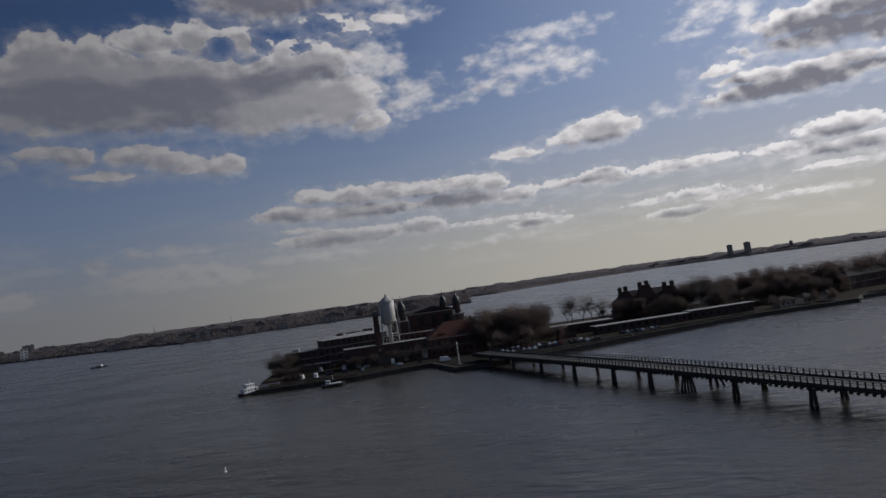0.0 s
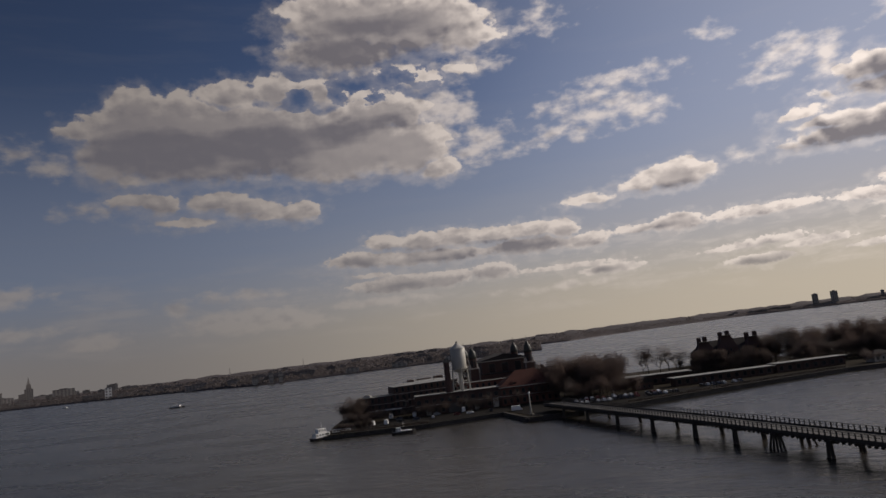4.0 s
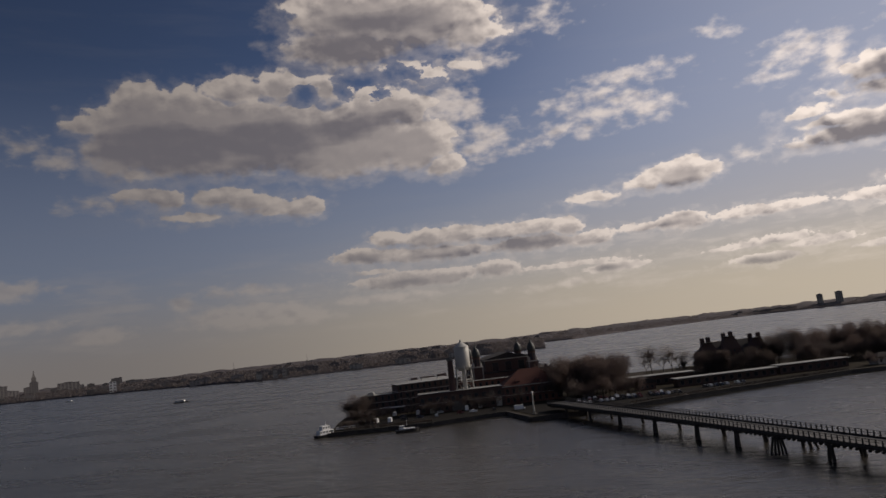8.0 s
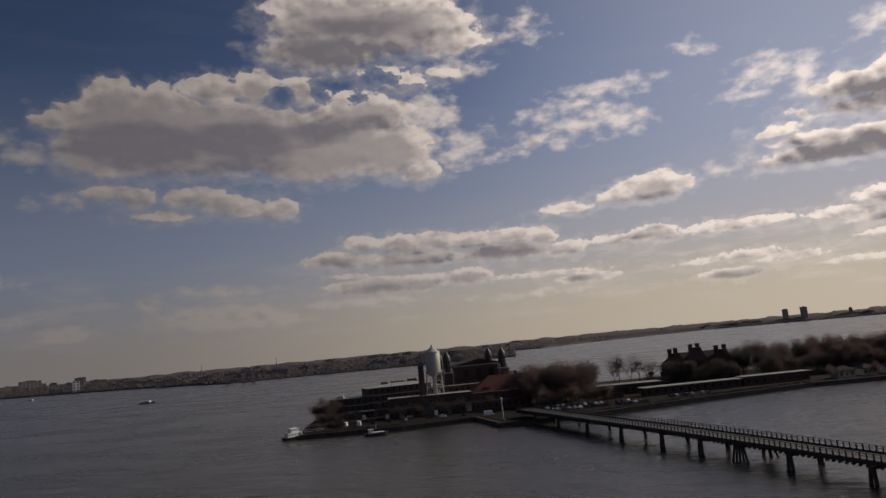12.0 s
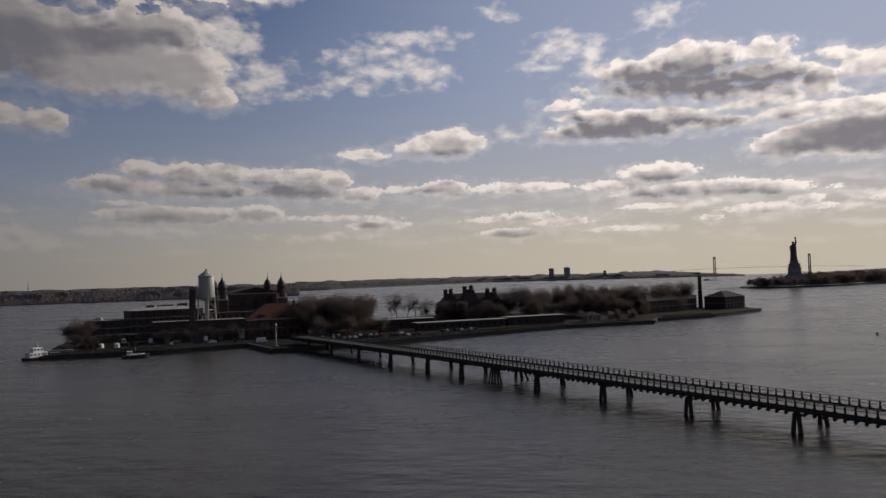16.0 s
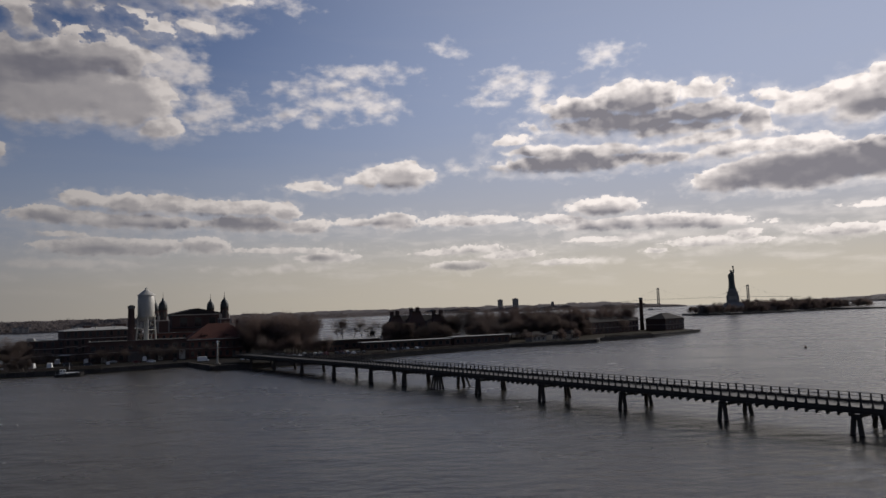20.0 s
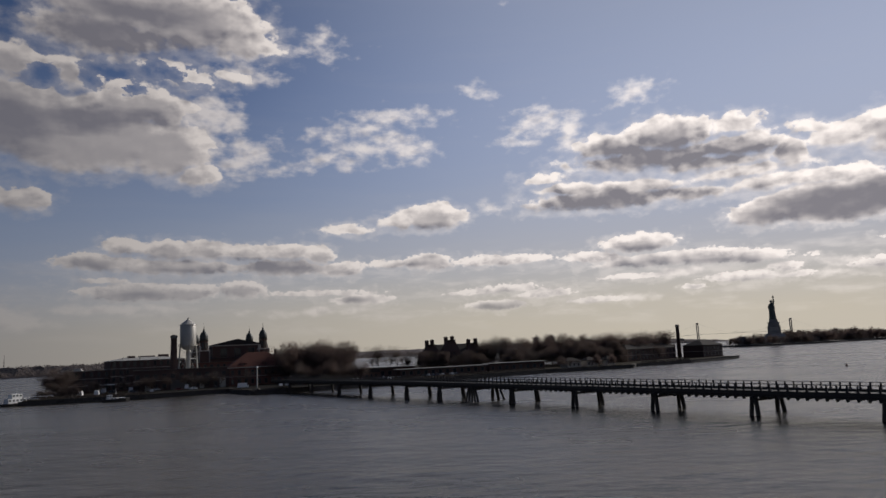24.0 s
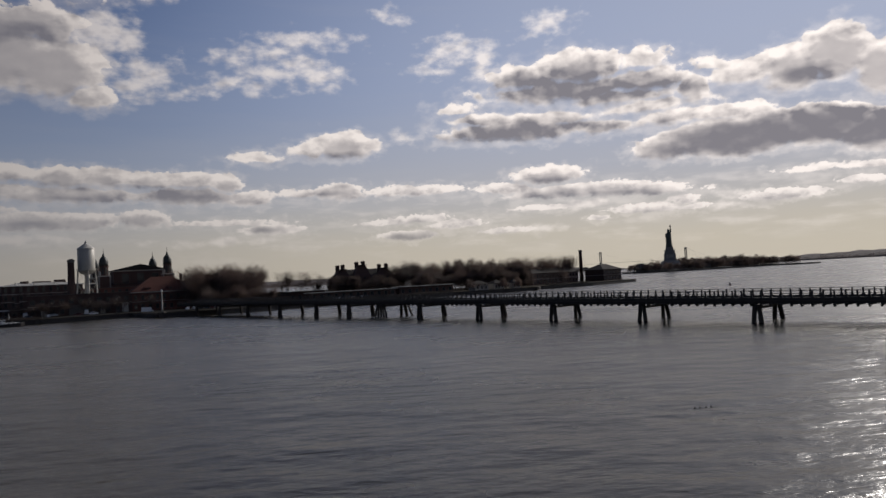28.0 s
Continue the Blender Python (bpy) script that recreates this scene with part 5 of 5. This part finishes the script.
# ---- boats, buoys and quay things ----
def vessel(name, label, at, turn, length, beam_w, hull_mat, decks):
    ob = thing(name, label, "boat", (*at, 0), turn)
    bm = bmesh.new()
    prof = [(-0.5, 0.85), (-0.3, 1.0), (0.2, 1.0), (0.38, 0.7), (0.5, 0.05)]
    outline = [(x * length, -y * beam_w / 2) for x, y in prof] + [(x * length, y * beam_w / 2) for x, y in prof[::-1]]
    lo = [bm.verts.new((x * 0.94, y * 0.8, -0.6)) for x, y in outline]
    hi = [bm.verts.new((x, y, 1.3 + 0.6 * max(0, x / length) * 2)) for x, y in outline]
    bm.faces.new(lo[::-1]), bm.faces.new(hi)
    for i in range(len(lo)):
        j = (i + 1) % len(lo)
        bm.faces.new((lo[i], lo[j], hi[j], hi[i]))
    part("hull", bm, hull_mat, ob)
    z = 1.3
    for x, w, l, h in decks:
        c = part("cabin", boxes(((x * length, 0, z), (l, w, h), 0, 0.96)), WHITE, ob, "white cabin")
        for k in range(max(2, int(l / 1.6))):
            for s in (-1, 1):
                part("window", boxes(((x * length - l / 2 + (k + 0.5) * l / max(2, int(l / 1.6)), s * (w / 2 - 0.02), z + h * 0.45), (0.8, 0.1, h * 0.35))), GLASS, c)
        z += h
    part("mast", rods(((0, 0, z), (0, 0, z + 3.2), 0.09, 0.05, 6)), WHITE, ob)
    rail = bmesh.new()
    for k in range(9):
        x = (-0.45 + 0.1 * k) * length
        for s in (-1, 1):
            rod(rail, (x, s * beam_w * 0.45, 1.3), (x, s * beam_w * 0.45, 2.3), 0.04, sides=4)
    part("railing", rail, TANK_PAINT, ob)
    return ob


vessel("ferry_boat", "white two-deck ferry with a dark hull moored at the island's corner", (-229.5, 353.5), 60, 14, 6, BLACK_STEEL, ((-0.05, 4.8, 9, 2.4), (-0.05, 4.0, 5, 2.3)))
vessel("work_boat", "small dark-hulled work boat with a low white deckhouse beside the seawall", (-177, 351), 26, 13, 3.6, BLACK_STEEL, ((0.0, 2.9, 8.5, 0.7), (-0.22, 2.2, 2.6, 1.5)))
vessel("passenger_boat", "far low passenger boat out on the water", (-800, 850), 20, 24, 6, BLACK_STEEL, ((-0.1, 5, 14, 2.6),))
vessel("passenger_boat", "far dark boat on the bay beyond the smokestack", (778, 2610), 5, 60, 12, BLACK_STEEL, ((-0.2, 9, 20, 4),))
vessel("passenger_boat", "far small white passenger boat near the town shore", (-1700, 1400), 10, 20, 6, WHITE, ((-0.1, 5, 12, 2.4),))
dock = thing("floating_dock", "dark floating dock at the island's corner", "dock", (-214, 355.5, 0), 18)
part("float", boxes(((0, 0, -0.5), (26, 5, 1.3))), PILE, dock)
for x in (-11, 0, 11):
    part("mooring_post", rods(((x, -2.6, -3), (x, -2.6, 4.2), 0.3, 0.26, 8)), PILE, dock)

mast = thing("light_mast", "pale grey tapered mast standing at the tip of the jetty", "mast", (-112, 372, GROUND - 0.25))
part("pole", shaped(lathe, [(0.5, 0), (0.46, 2), (0.3, 10.5), (0.24, 11)], sides=10), TANK_PAINT, mast, smooth=True)
part("base", boxes(((0, 0, 0), (2.4, 2.4, 0.6), 0, 0.9)), CONCRETE, mast)
part("lamp_head", shaped(lathe, [(0.5, 11), (0.55, 11.7), (0.1, 12.2)], sides=10), WHITE, mast)

buoy = thing("spar_buoy", "small white spar buoy floating on the water", "buoy", (-127.5, 179.5, 0))
part("float", shaped(lathe, [(0.1, -0.4), (0.45, -0.2), (0.5, 0.2), (0.2, 0.5)], sides=12), WHITE, buoy)
part("spar", rods(((0, 0, 0.4), (0.25, 0, 1.5), 0.16, 0.1, 8)), WHITE, buoy)
nun = thing("channel_buoy", "faded red channel buoy on the open water", "buoy", (199, 388, 0))
nun.scale = (0.55, 0.55, 0.55)
part("hull", shaped(lathe, [(0.6, -0.5), (1.1, -0.1), (1.1, 0.9), (0.7, 2.2), (0.4, 2.7)], sides=14), RED_PAINT, nun)
part("top_mark", rods(((0, 0, 2.6), (0, 0, 3.4), 0.12, 0.12, 6)), BLACK_STEEL, nun)
for k in range(4):
    f = thing("net_float", "small dark float drifting in a line on the water", "float", (32.6 + 0.55 * k, 58.2 + 0.12 * (k % 2), 0), 0, "line of dark floats")
    part("ball", shaped(lathe, [(0.05, -0.08), (0.1, -0.03), (0.11, 0.04), (0.08, 0.09), (0.03, 0.11)], sides=10), RUBBER, f, smooth=True)
    part("eyelet", rods(((0, 0, 0.09), (0, 0, 0.15), 0.03, 0.03, 6)), BLACK_STEEL, f)


def car(paint, at, turn, van=False):
    ob = thing("delivery_van" if van else "car", "white parked delivery van on the quay" if van else "parked car on the quay", "van" if van else "car", (*at, GROUND - 0.1), turn, "parked vehicles")
    L, W = (6.2, 2.2) if van else (4.5, 1.8)
    part("body", boxes(((0, 0, 0.35), (L, W, 0.75), 0, 0.97)), paint, ob)
    part("cabin", boxes(((-0.4 if van else -0.15, 0, 1.1), (L * (0.85 if van else 0.58), W * 0.96, 1.6 if van else 0.55), 0, 0.94 if van else 0.82)), paint, ob)
    part("windscreen", boxes(((L * 0.25 if not van else L * 0.39, 0, 1.15), (0.1, W * 0.8, 0.45 if not van else 0.8))), GLASS, ob)
    for s in (-1, 1):
        part("side_window", boxes(((-0.15, s * W * 0.45, 1.17), (L * 0.42, 0.06, 0.36))), GLASS, ob)
        for x in (-0.31, 0.31):
            w = part("wheel", rods(((x * L, s * (W / 2 - 0.2), 0.33), (x * L, s * (W / 2 + 0.02), 0.33), 0.33, 0.33, 12)), RUBBER, ob)
            part("rim", rods(((x * L, s * (W / 2), 0.33), (x * L, s * (W / 2 + 0.04), 0.33), 0.19, 0.19, 8)), TANK_PAINT, w)
    return ob


cars = [car(p, (-96, 412), 24) for p in CAR_PAINTS]
for ob, x, y in zip(cars, (-106, -103, -100, -97, -94), (396, 397.3, 398.6, 399.9, 401.2)):
    ob.matrix_basis = pose(x, y, GROUND - 0.1, 0, 0, 114)
R3 = random.Random(4)
for row, (x0, y0, n) in enumerate(((-92, 404, 18), (-97, 413, 16), (-99, 421, 9), (-30, 446, 9))):
    for k in range(n):
        if R3.random() < 0.15:
            continue
        copy_thing(R3.choice(cars), pose(x0 + 2.9 * k, y0 + 1.29 * k, GROUND - 0.1, 0, 0, 114 + R3.uniform(-4, 4)))
van = car(CAR_PAINTS[0], (-211.4, 380), 108, True)
for x, y, a in ((-216, 413, 110), (-199, 412, 112), (-168, 417, 112), (-128, 398, 20), (-202.8, 381, 112), (-189, 419, 114)):
    copy_thing(van, pose(x, y, GROUND - 0.1, 0, 0, a))
for k, (x, y, a) in enumerate(((-196, 386, 30), (-188, 391, 22), (-178, 393, 118), (-165, 399, 24), (-158, 402, 26), (-146, 405, 112), (-205, 402, 20), (-183, 410, 24))):
    copy_thing(cars[(2, 3, 1, 4, 0)[k % 5]], pose(x, y, GROUND - 0.1, 0, 0, a))
ramp = thing("gangway", "pale steel gangway lying along the quay corner", "gangway", (-221, 360.5, GROUND - 0.1), 18)
part("tread", boxes(((0, 0, 0.5), (11, 1.8, 0.25))), WHITE, ramp)
for s in (-0.85, 0.85):
    part("side_rail", rods(((-5.4, s, 1.7), (5.4, s, 1.7), 0.09, 0.09, 6), *[((x, s, 0.6), (x, s, 1.7), 0.06, 0.06, 5) for x in (-5.4, -2.7, 0, 2.7, 5.4)]), WHITE, ramp)
for x in (-4.6, 4.6):
    part("trestle", boxes(((x, 0, 0), (0.5, 1.6, 0.5), 0, 0.7)), BLACK_STEEL, ramp)
